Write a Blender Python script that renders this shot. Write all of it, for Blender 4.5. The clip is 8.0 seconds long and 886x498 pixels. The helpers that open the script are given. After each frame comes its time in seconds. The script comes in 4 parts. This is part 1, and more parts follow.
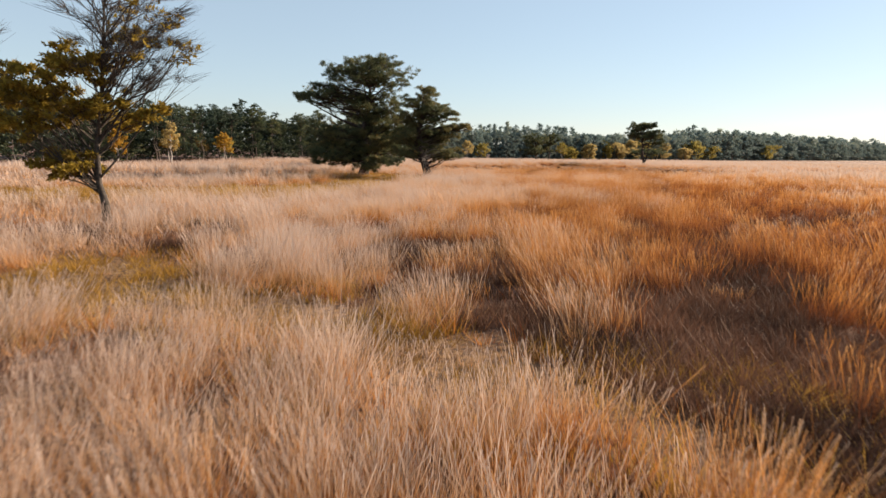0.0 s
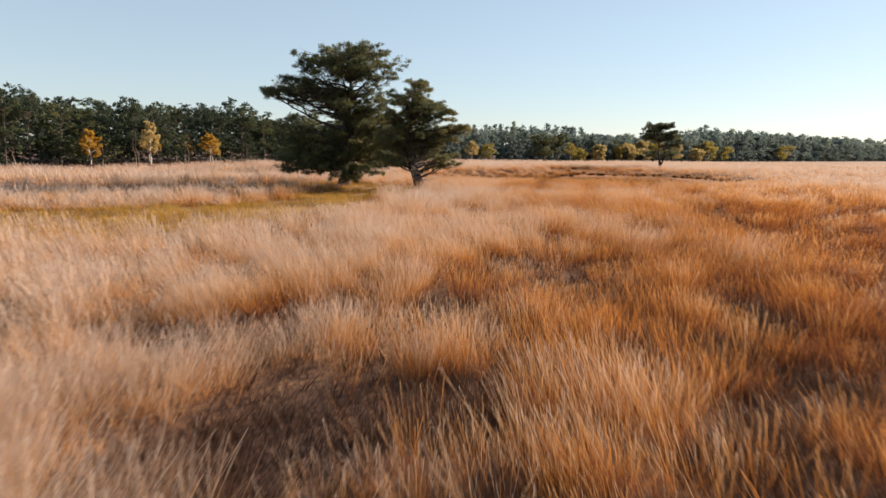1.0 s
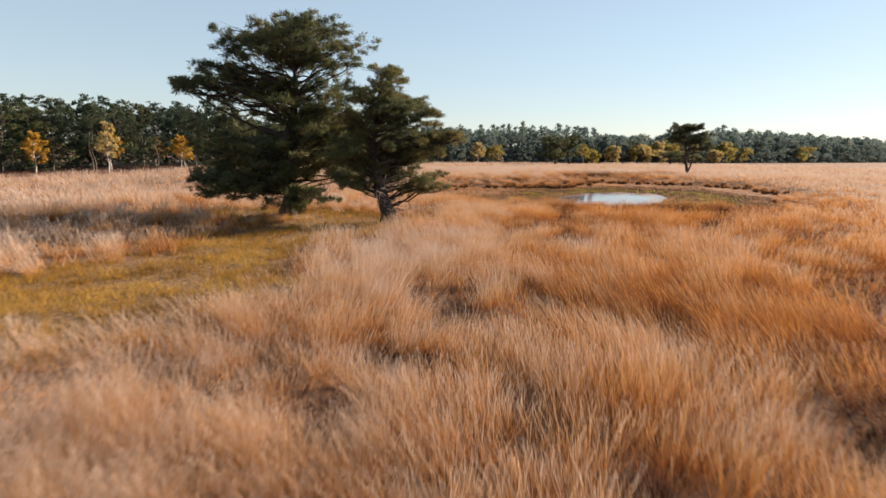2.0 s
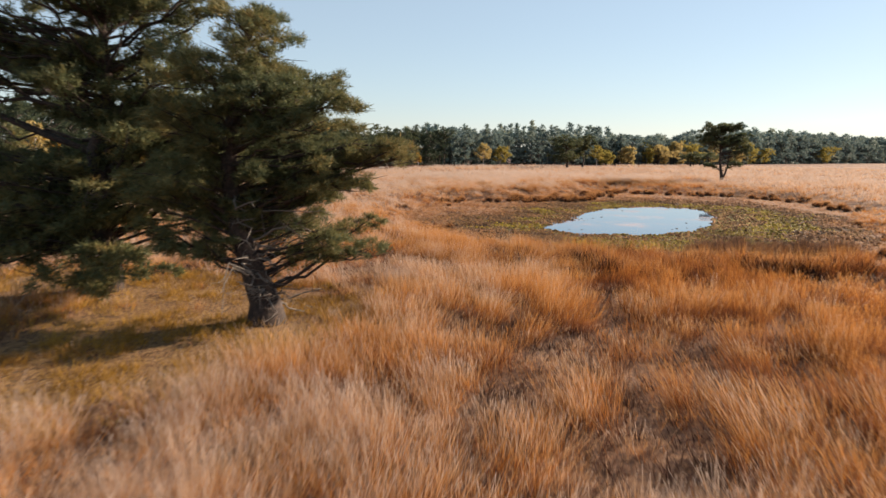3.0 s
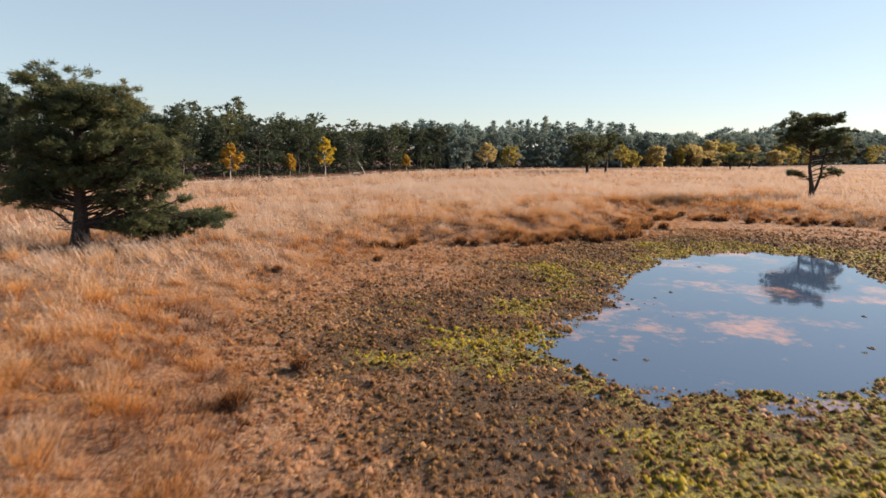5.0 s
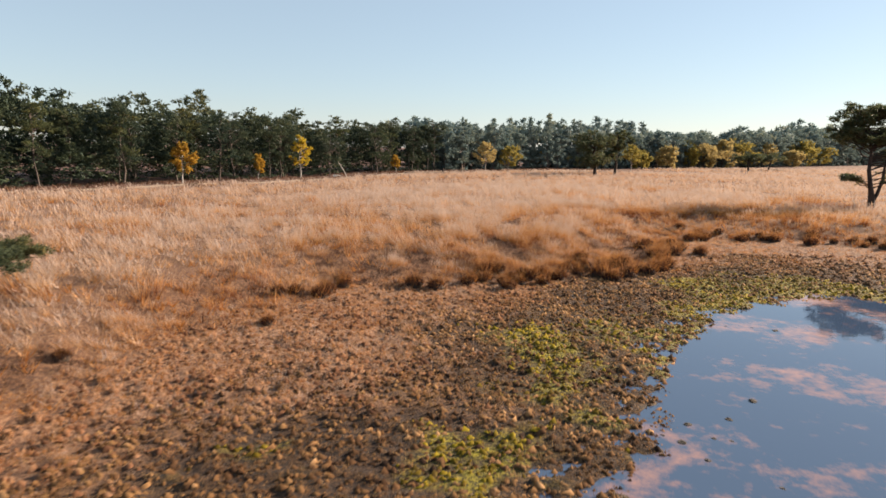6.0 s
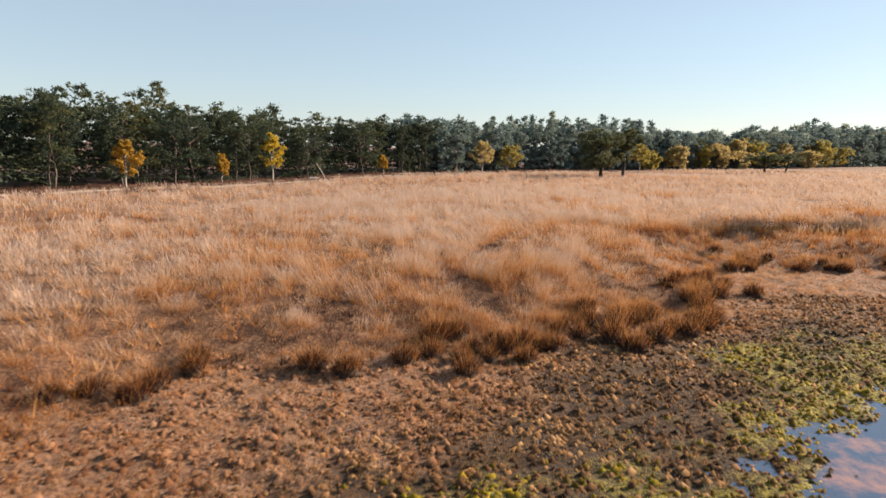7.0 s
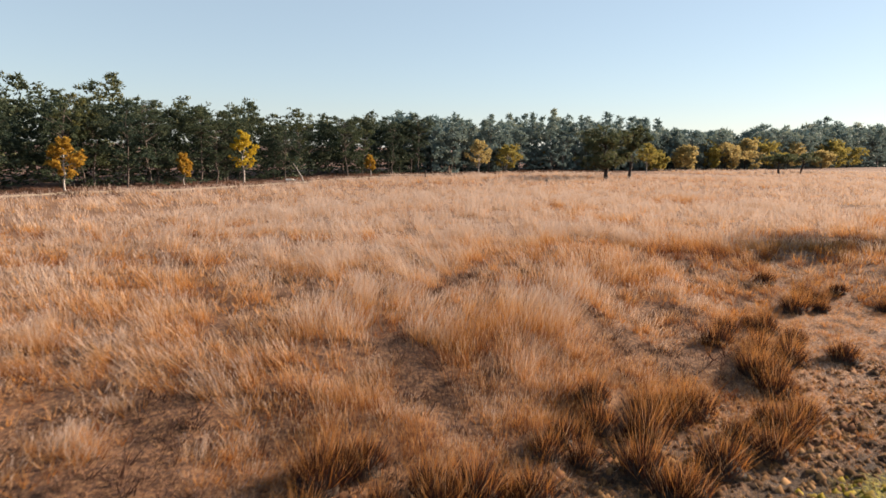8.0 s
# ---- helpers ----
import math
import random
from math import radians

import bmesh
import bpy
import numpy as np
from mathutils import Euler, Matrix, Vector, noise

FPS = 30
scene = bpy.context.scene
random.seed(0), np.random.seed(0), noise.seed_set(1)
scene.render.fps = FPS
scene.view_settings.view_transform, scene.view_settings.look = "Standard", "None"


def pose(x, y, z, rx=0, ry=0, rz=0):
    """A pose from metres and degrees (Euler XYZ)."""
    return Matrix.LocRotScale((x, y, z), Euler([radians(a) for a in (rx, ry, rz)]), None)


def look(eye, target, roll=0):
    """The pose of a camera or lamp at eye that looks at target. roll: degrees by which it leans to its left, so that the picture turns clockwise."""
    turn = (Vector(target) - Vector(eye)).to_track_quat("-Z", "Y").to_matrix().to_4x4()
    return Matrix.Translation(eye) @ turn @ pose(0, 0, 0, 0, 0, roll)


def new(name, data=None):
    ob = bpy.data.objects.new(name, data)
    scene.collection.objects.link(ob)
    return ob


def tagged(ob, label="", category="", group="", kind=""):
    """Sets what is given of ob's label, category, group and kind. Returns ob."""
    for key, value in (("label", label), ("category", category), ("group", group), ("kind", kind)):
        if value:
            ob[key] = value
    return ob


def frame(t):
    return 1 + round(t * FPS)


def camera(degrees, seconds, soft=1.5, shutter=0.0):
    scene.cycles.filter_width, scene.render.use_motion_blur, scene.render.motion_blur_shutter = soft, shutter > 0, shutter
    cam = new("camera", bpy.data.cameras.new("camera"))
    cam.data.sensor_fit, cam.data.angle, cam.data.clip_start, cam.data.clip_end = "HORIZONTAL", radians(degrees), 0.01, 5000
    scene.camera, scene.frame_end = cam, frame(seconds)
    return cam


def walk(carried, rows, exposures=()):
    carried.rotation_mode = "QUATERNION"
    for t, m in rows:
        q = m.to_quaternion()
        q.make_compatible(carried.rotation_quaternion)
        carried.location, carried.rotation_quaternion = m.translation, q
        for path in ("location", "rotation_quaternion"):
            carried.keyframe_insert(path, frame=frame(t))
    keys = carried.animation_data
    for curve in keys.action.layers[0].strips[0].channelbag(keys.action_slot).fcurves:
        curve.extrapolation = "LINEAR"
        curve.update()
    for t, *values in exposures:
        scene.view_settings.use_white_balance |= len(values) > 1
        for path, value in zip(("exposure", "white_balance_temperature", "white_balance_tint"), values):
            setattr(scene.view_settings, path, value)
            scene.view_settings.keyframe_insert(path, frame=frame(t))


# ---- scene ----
cam = camera(72.0, 8.0, soft=1.5, shutter=0.18)
PATH = [
    (0.0, (5.362, 14.087, 2.734), (5.998, 23.938, 1.136), 0.95),
    (0.5, (5.887, 17.254, 2.851), (6.480, 27.107, 1.252), 0.95),
    (1.0, (6.574, 21.763, 3.162), (7.112, 31.619, 1.557), 1.00),
    (1.5, (7.411, 27.294, 3.555), (7.885, 37.151, 1.942), 1.05),
    (2.0, (8.381, 33.509, 3.950), (8.786, 43.368, 2.329), 1.09),
    (2.5, (9.462, 40.106, 4.296), (9.796, 49.966, 2.667), 1.11),
    (3.0, (10.631, 46.841, 4.565), (10.894, 56.702, 2.928), 1.10),
    (3.5, (11.862, 53.537, 4.747), (12.056, 63.399, 3.105), 1.07),
    (4.0, (13.127, 60.077, 4.848), (13.255, 69.940, 3.202), 1.03),
    (4.5, (14.400, 66.388, 4.883), (14.466, 76.251, 3.236), 0.99),
    (5.0, (15.653, 72.423, 4.874), (15.663, 82.286, 3.225), 0.96),
    (5.5, (16.861, 78.144, 4.841), (16.820, 88.007, 3.192), 0.95),
    (6.0, (18.000, 83.504, 4.801), (17.915, 93.367, 3.152), 0.97),
    (6.5, (19.051, 88.454, 4.764), (18.927, 98.316, 3.115), 1.00),
    (7.0, (19.998, 92.947, 4.724), (19.842, 102.809, 3.076), 1.03),
    (7.5, (20.830, 96.979, 4.659), (20.647, 106.841, 3.014), 1.04),
    (8.0, (21.542, 100.641, 4.527), (21.337, 110.504, 2.887), 0.98),
]
walk(cam, [(t, look(eye, target, roll)) for t, eye, target, roll in PATH],
     exposures=((0.0, 1.32, 7050, 16), (8.0, 1.32, 7050, 16)))

# ---- sky, sun and exposure ----
SUN = Vector((0.915 * math.cos(radians(23)), 0.403 * math.cos(radians(23)), math.sin(radians(23)))).normalized()
world = bpy.data.worlds.new("sky")
scene.world = world
world.use_nodes = True
wn = world.node_tree.nodes
sky = wn.new("ShaderNodeTexSky")
sky.sky_type = "NISHITA"
sky.sun_disc = False
sky.sun_elevation = radians(23)
sky.sun_rotation = math.atan2(SUN.x, SUN.y)
sky.air_density, sky.dust_density, sky.ozone_density = 1.0, 0.18, 3.0
wn["Background"].inputs["Strength"].default_value = 0.063
pale = wn.new("ShaderNodeHueSaturation")
pale.inputs["Hue"].default_value = 0.495
pale.inputs["Saturation"].default_value = 0.92
world.node_tree.links.new(sky.outputs[0], pale.inputs["Color"])
haze = wn.new("ShaderNodeMix")
haze.data_type = "RGBA"
haze.inputs[0].default_value = 0.48
haze.inputs[7].default_value = (3.4, 4.6, 5.5, 1)
world.node_tree.links.new(pale.outputs[0], haze.inputs[6])
world.node_tree.links.new(haze.outputs[2], wn["Background"].inputs["Color"])
sun_data = bpy.data.lights.new("sun", "SUN")
sun_data.energy, sun_data.angle, sun_data.color = 5.0, radians(0.6), (1.0, 0.86, 0.69)
new("sun", sun_data).matrix_world = look(SUN * 100, (0, 0, 0))


# ---- materials ----
def mat(name, rough=0.8):
    m = bpy.data.materials.new(name)
    m.use_nodes = True
    b = m.node_tree.nodes["Principled BSDF"]
    b.inputs["Roughness"].default_value = rough
    return m, m.node_tree, b


def node(tree, kind, **values):
    n = tree.nodes.new(kind)
    for k, v in values.items():
        n.inputs[k.replace("_", " ")].default_value = v
    return n


def noise_tex(tree, scale, detail=4.0, rough=0.6):
    co = tree.nodes.new("ShaderNodeTexCoord")
    n = node(tree, "ShaderNodeTexNoise", Scale=scale, Detail=detail, Roughness=rough)
    tree.links.new(co.outputs["Object"], n.inputs["Vector"])
    return n.outputs[0]


def ramp(tree, fac, stops):
    r = tree.nodes.new("ShaderNodeValToRGB")
    e = r.color_ramp.elements
    while len(e) < len(stops):
        e.new(0.5)
    for k, (p, c) in zip(e, stops):
        k.position, k.color = p, (*c, 1)
    tree.links.new(fac, r.inputs[0])
    return r.outputs[0]


def attr(tree, name):
    a = tree.nodes.new("ShaderNodeAttribute")
    a.attribute_name = name
    return a.outputs["Fac"]


def mix(tree, fac, a, b, mode="MIX"):
    m = tree.nodes.new("ShaderNodeMix")
    m.data_type, m.blend_type = "RGBA", mode
    for sock, v in ((m.inputs[0], fac), (m.inputs[6], a), (m.inputs[7], b)):
        if isinstance(v, (int, float)):
            sock.default_value = v
        elif isinstance(v, tuple):
            sock.default_value = (*v, 1)
        else:
            tree.links.new(v, sock)
    return m.outputs[2]


def calc(tree, op, a, b, clamp=False):
    m = tree.nodes.new("ShaderNodeMath")
    m.operation, m.use_clamp = op, clamp
    for sock, v in zip(m.inputs, (a, b)):
        if isinstance(v, (int, float)):
            sock.default_value = v
        else:
            tree.links.new(v, sock)
    return m.outputs[0]


def bump(tree, b, height, strength, distance):
    n = node(tree, "ShaderNodeBump", Strength=strength, Distance=distance)
    tree.links.new(height, n.inputs["Height"])
    tree.links.new(n.outputs[0], b.inputs["Normal"])


def leaf_material(name, stops, through_share=0.35, rough=0.7, vary=False):
    """Thin leaves and blades: a diffuse face that also lets light through, its tone from the mesh."""
    m, tree, b = mat(name, rough)
    col = ramp(tree, attr(tree, "tone"), stops)
    if vary:
        info = tree.nodes.new("ShaderNodeObjectInfo")
        shift = ramp(tree, info.outputs["Random"], [(0.0, (0.62, 0.74, 0.85)), (0.5, (1.0, 1.0, 1.0)), (0.8, (1.25, 1.2, 0.95)), (1.0, (1.9, 1.5, 1.0))])
        col = mix(tree, 1.0, col, shift, "MULTIPLY")
    tree.links.new(col, b.inputs["Base Color"])
    b.inputs["Specular IOR Level"].default_value = 0.125
    t = tree.nodes.new("ShaderNodeBsdfTranslucent")
    tree.links.new(col, t.inputs["Color"])
    s = tree.nodes.new("ShaderNodeMixShader")
    s.inputs[0].default_value = through_share
    tree.links.new(b.outputs[0], s.inputs[1])
    tree.links.new(t.outputs[0], s.inputs[2])
    tree.links.new(s.outputs[0], tree.nodes["Material Output"].inputs["Surface"])
    return m


def bark_material(name, stops, scale=9.0):
    m, tree, b = mat(name, 0.9)
    n = noise_tex(tree, scale, 6.0, 0.7)
    tree.links.new(ramp(tree, n, stops), b.inputs["Base Color"])
    bump(tree, b, n, 0.8, 0.03)
    return m


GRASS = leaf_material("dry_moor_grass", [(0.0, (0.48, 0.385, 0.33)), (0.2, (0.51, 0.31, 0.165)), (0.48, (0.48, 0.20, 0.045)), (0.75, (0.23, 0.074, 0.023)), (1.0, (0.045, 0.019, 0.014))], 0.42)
TUSSOCK_BASE = bark_material("dead_tussock_litter", [(0.3, (0.018, 0.012, 0.0084)), (0.7, (0.06, 0.036, 0.021))], 14.0)
NEEDLES = leaf_material("pine_needles", [(0.0, (0.038, 0.056, 0.04)), (0.45, (0.085, 0.103, 0.05)), (0.8, (0.18, 0.155, 0.062)), (1.0, (0.32, 0.21, 0.08))], 0.38, 0.5)
FAR_NEEDLES = leaf_material("wood_needles", [(0.0, (0.0277, 0.0467, 0.0352)), (0.5, (0.0598, 0.0799, 0.0479)), (1.0, (0.138, 0.136, 0.062))], 0.25, 0.6)
EDGE_NEEDLES = leaf_material("edge_pine_needles", [(0.0, (0.0267, 0.0451, 0.0339)), (0.5, (0.0577, 0.0771, 0.0462)), (1.0, (0.133, 0.131, 0.0598))], 0.36, 0.6, True)
# Far crowns: the air's haze is painted in as paler, bluer needles.
HAZED_NEEDLES = leaf_material("hazed_distant_needles", [(0.0, (0.0941, 0.149, 0.157)), (0.5, (0.172, 0.227, 0.204)), (1.0, (0.314, 0.321, 0.22))], 0.28, 0.6)
YELLOW = leaf_material("yellow_birch_leaves", [(0.0, (0.408, 0.259, 0.0203)), (0.6, (0.543, 0.394, 0.0408)), (1.0, (0.448, 0.374, 0.0611))], 0.45)
ORANGE = leaf_material("orange_birch_leaves", [(0.0, (0.325, 0.171, 0.0266)), (0.6, (0.461, 0.271, 0.0443)), (1.0, (0.39, 0.271, 0.059))], 0.45)
OLIVE = leaf_material("olive_autumn_leaves", [(0.0, (0.22, 0.189, 0.0578)), (0.6, (0.36, 0.294, 0.0809)), (1.0, (0.448, 0.347, 0.0924))], 0.4)
OAK_LEAVES = leaf_material("autumn_oak_leaves", [(0.0, (0.0984, 0.0656, 0.0197)), (0.5, (0.236, 0.164, 0.0262)), (1.0, (0.381, 0.275, 0.0459))], 0.45)
PINE_BARK = bark_material("pine_bark", [(0.38, (0.00975, 0.00702, 0.00585)), (0.62, (0.0624, 0.039, 0.0292))], 14.0)
WOOD_BARK = bark_material("pale_pine_bark", [(0.38, (0.0325, 0.0247, 0.0208)), (0.62, (0.13, 0.101, 0.0845))], 10.0)
OAK_BARK = bark_material("oak_bark", [(0.36, (0.0163, 0.013, 0.0104)), (0.64, (0.0715, 0.0553, 0.0423))], 14.0)
BIRCH_BARK = bark_material("birch_bark", [(0.35, (0.12, 0.0975, 0.0825)), (0.5, (0.413, 0.375, 0.338))], 5.0)
PALE = leaf_material("pale_autumn_leaves", [(0.0, (0.306, 0.242, 0.112)), (0.6, (0.476, 0.376, 0.16)), (1.0, (0.561, 0.416, 0.178))], 0.4)
TRAIL_GRASS = leaf_material("golden_short_grass", [(0.0, (0.42, 0.26, 0.07)), (0.5, (0.34, 0.185, 0.03)), (1.0, (0.13, 0.068, 0.018))], 0.35)
MOSS = leaf_material("bog_moss", [(0.0, (0.0684, 0.0416, 0.00954)), (0.45, (0.169, 0.113, 0.0105)), (1.0, (0.394, 0.286, 0.0221))], 0.3)
PEAT_LUMP = leaf_material("peaty_lumps", [(0.0, (0.0249, 0.0137, 0.00898)), (0.4, (0.113, 0.0546, 0.0239)), (0.75, (0.249, 0.131, 0.0549)), (1.0, (0.431, 0.247, 0.12))], 0.05, 0.9)
SHORT_LUMP = leaf_material("dead_grass_lumps", [(0.0, (0.0547, 0.0232, 0.0137)), (0.5, (0.198, 0.0889, 0.0445)), (1.0, (0.321, 0.178, 0.099))], 0.1, 0.9)
# Real heather, and dark growth that stands for shade in the grass.
HEATHER_SHADE = leaf_material("heather_and_grass_shade", [(0.0, (0.0378, 0.023, 0.0175)), (0.6, (0.115, 0.0594, 0.0378)), (1.0, (0.203, 0.108, 0.0675))], 0.2)
SEDGE = leaf_material("brown_bog_sedge", [(0.0, (0.045, 0.024, 0.012)), (0.4, (0.15, 0.078, 0.03)), (0.75, (0.27, 0.155, 0.06)), (1.0, (0.42, 0.26, 0.12))], 0.3)
DEAD_WOOD = bark_material("grey_dead_twigs", [(0.3, (0.078, 0.065, 0.0553)), (0.7, (0.221, 0.195, 0.172))], 20.0)


def ground_material():
    m, tree, b = mat("moor_ground", 0.95)
    fine = noise_tex(tree, 11.0, 6.0, 0.75)
    mid = noise_tex(tree, 1.1, 4.0, 0.6)
    wide = noise_tex(tree, 0.09, 4.0, 0.6)
    field = ramp(tree, wide, [(0.3, (0.116, 0.0513, 0.0274)), (0.5, (0.184, 0.0927, 0.0513)), (0.7, (0.26, 0.15, 0.0889))])
    field = mix(tree, calc(tree, "MULTIPLY", mid, 0.5), field, (0.0752, 0.0342, 0.0205))
    straw = ramp(tree, fine, [(0.42, (0.0479, 0.0205, 0.0137)), (0.5, (0.15, 0.0684, 0.0308)), (0.6, (0.315, 0.164, 0.0752))])
    field = mix(tree, 0.65, field, straw)
    short = ramp(tree, fine, [(0.42, (0.041, 0.0192, 0.0123)), (0.5, (0.192, 0.0889, 0.0445)), (0.6, (0.356, 0.205, 0.116))])
    short = mix(tree, calc(tree, "MULTIPLY", calc(tree, "SUBTRACT", mid, 0.45), 4.0, True), short, (0.232, 0.123, 0.0684))
    brown = ramp(tree, fine, [(0.43, (0.00754, 0.00444, 0.00212)), (0.51, (0.0447, 0.0196, 0.00552)), (0.61, (0.124, 0.059, 0.017))])
    moss = ramp(tree, fine, [(0.42, (0.0225, 0.0188, 0.0045)), (0.5, (0.128, 0.105, 0.009)), (0.6, (0.3, 0.247, 0.0188))])
    mud = ramp(tree, fine, [(0.42, (0.0205, 0.0171, 0.0123)), (0.6, (0.15, 0.116, 0.0684))])
    yellow = ramp(tree, fine, [(0.42, (0.0431, 0.0239, 0.00721)), (0.5, (0.153, 0.0693, 0.0167)), (0.6, (0.268, 0.162, 0.0575))])
    heath = ramp(tree, fine, [(0.34, (0.041, 0.0205, 0.015)), (0.66, (0.164, 0.0752, 0.0479))])
    sand = ramp(tree, fine, [(0.3, (0.287, 0.219, 0.15)), (0.7, (0.424, 0.342, 0.247))])
    col = mix(tree, attr(tree, "heath"), field, heath)
    col = mix(tree, attr(tree, "sand"), col, sand)
    col = mix(tree, attr(tree, "short"), col, short)
    col = mix(tree, attr(tree, "trail"), col, yellow)
    col = mix(tree, attr(tree, "brown"), col, brown)
    col = mix(tree, attr(tree, "moss"), col, moss)
    col = mix(tree, attr(tree, "mud"), col, mud)
    # Darkens the gaps between hummocks: wet peat plus painted shade.
    col = mix(tree, attr(tree, "peat_shade"), col, (0.036, 0.019, 0.011))
    tree.links.new(col, b.inputs["Base Color"])
    wet = calc(tree, "MULTIPLY", attr(tree, "mud"), 0.45)
    tree.links.new(calc(tree, "SUBTRACT", 0.95, wet), b.inputs["Roughness"])
    bump(tree, b, fine, 1.0, 0.08)
    return m


def water_material():
    m, tree, b = mat("pond_water", 0.03)
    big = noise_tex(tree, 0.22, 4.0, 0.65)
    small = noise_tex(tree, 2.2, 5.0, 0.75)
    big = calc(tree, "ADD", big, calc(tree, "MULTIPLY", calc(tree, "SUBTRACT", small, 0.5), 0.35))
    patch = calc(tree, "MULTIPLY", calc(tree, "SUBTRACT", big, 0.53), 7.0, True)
    # The blue base paints in some sky reflection on top of the gloss.
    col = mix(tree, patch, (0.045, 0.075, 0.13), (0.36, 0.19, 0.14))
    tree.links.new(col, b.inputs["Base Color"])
    tree.links.new(calc(tree, "ADD", calc(tree, "MULTIPLY", patch, 0.12), 0.03), b.inputs["Roughness"])
    b.inputs["IOR"].default_value = 1.6
    bump(tree, b, noise_tex(tree, 2.5, 3.0, 0.6), 0.06, 0.02)
    return m


GROUND, WATER = ground_material(), water_material()


# ---- numbers of the ground ----
def hash2(ix, iy, seed):
    v = np.sin(ix * 127.1 + iy * 311.7 + seed * 74.7) * 43758.5453
    return v - np.floor(v)


def vnoise(x, y, size, seed=0):
    """Smooth noise from 0 to 1, with features of the given size in metres."""
    x, y = np.asarray(x, float) / size, np.asarray(y, float) / size
    ix, iy = np.floor(x), np.floor(y)
    fx, fy = x - ix, y - iy
    fx, fy = fx * fx * (3 - 2 * fx), fy * fy * (3 - 2 * fy)
    a, b = hash2(ix, iy, seed), hash2(ix + 1, iy, seed)
    c, d = hash2(ix, iy + 1, seed), hash2(ix + 1, iy + 1, seed)
    return (a * (1 - fx) + b * fx) * (1 - fy) + (c * (1 - fx) + d * fx) * fy


def step(a, b, v):
    s = np.clip((np.asarray(v, float) - a) / (b - a), 0, 1)
    return s * s * (3 - 2 * s)


def path_x(y):
    return 5.4 + (np.asarray(y, float) - 14) * 0.187


HOLLOW = [(13, 80.3), (15.4, 76.8), (18.5, 74.3), (23, 72.2), (30, 72.6), (36.5, 78.5), (43, 91), (50, 102), (51, 112), (46, 118.5), (40, 120.5), (34, 121.5), (31, 118.5), (28.5, 114), (23, 110), (18.5, 108), (13, 105.5), (11.5, 101.5), (10, 98), (9, 93), (11, 86)]
SHORE = [(18.5, 89.5), (19.3, 87.4), (21.5, 86.4), (24, 86.2), (26, 86.2), (29.2, 89), (32, 92.5), (34.8, 97.5), (36.8, 103), (36, 106.3), (34, 107), (31, 106.2), (29, 105.3), (27, 103.5), (25.5, 101.3), (23.7, 98.7), (22.4, 96), (21.8, 93.5), (20.3, 92)]
TRAIL = [(-30, 41), (-9, 38), (-2, 38.5), (3, 43), (5.2, 48), (5, 54), (9.5, 59.5), (9.5, 62.5), (4, 65), (-1, 66), (-2, 63.5), (2, 61), (1, 55), (-2, 49), (-10, 45), (-30, 46)]
TRACK = [(-0.6, 26.2), (2, 25.2), (4.1, 23.9), (6, 22), (8.3, 19.4), (9.6, 16.5), (8, 16.3), (6.6, 18.5), (4.8, 20.3), (2.4, 21.5), (-0.4, 22.8), (-1.6, 24.4)]
SHADE_HOLES = [(0.5, 25.9), (3, 23.9), (5.6, 21.8), (8, 19.2), (9.5, 16), (14, 16), (15, 24), (14, 31), (10.5, 32.5), (7.8, 28.5), (4, 26.8), (1.5, 27.6), (-6, 32.4), (-7, 31.4)]
EDGE = [(-78, 58), (-48, 95), (-38, 112), (-30, 130), (-18, 148), (-11, 160), (-6, 172), (-2, 184), (6, 196), (18, 212), (33, 230), (56, 244), (90, 272), (124, 295), (200, 362), (310, 450), (520, 630)]
FIELD = EDGE + [(520, -200), (-78, -200)]


def inside(x, y, poly):
    """Signed distance to a polygon, positive inside it."""
    x, y = np.asarray(x, float), np.asarray(y, float)
    dist, odd = np.full(x.shape, 1e9), np.zeros(x.shape, bool)
    for (ax, ay), (bx, by) in zip(poly, poly[1:] + poly[:1]):
        ex, ey = bx - ax, by - ay
        s = np.clip(((x - ax) * ex + (y - ay) * ey) / (ex * ex + ey * ey), 0, 1)
        dist = np.minimum(dist, np.hypot(x - ax - s * ex, y - ay - s * ey))
        if ay != by:
            cross = ((ay > y) != (by > y)) & (x < ex * (y - ay) / ey + ax)
            odd ^= cross
    return np.where(odd, dist, -dist)


def pond(x, y):
    """1 at the water's mean edge, less inside, one more for each eight metres outside."""
    d = inside(x, y, SHORE)
    return 1 - np.where(d > 0, d / 6.0, d / 8.0) + 0.13 * (vnoise(x, y, 3.1, 5) - 0.5) + 0.11 * (vnoise(x, y, 1.1, 6) - 0.5) + 0.05 * (vnoise(x, y, 0.4, 16) - 0.5)


def hollow(x, y):
    return inside(x, y, HOLLOW) + 1.6 * (vnoise(x, y, 2.6, 8) - 0.5) + 0.8 * (vnoise(x, y, 0.9, 9) - 0.5)


def trail(x, y):
    return np.maximum(inside(x, y, TRAIL), inside(x, y, TRACK)) + 1.6 * (vnoise(x, y, 2.4, 18) - 0.5)


WATER_Z = -0.87


def hummock(x, y):
    """0 in the wet gaps, up to 1 on the low round hummocks."""
    n = 0.62 * vnoise(x + 0.4 * vnoise(x, y, 1.1, 11), y, 0.34, 3) + 0.38 * vnoise(x, y, 0.2, 4)
    return step(0.3, 0.66, n) * (0.6 + 0.55 * vnoise(x, y, 1.5, 10))


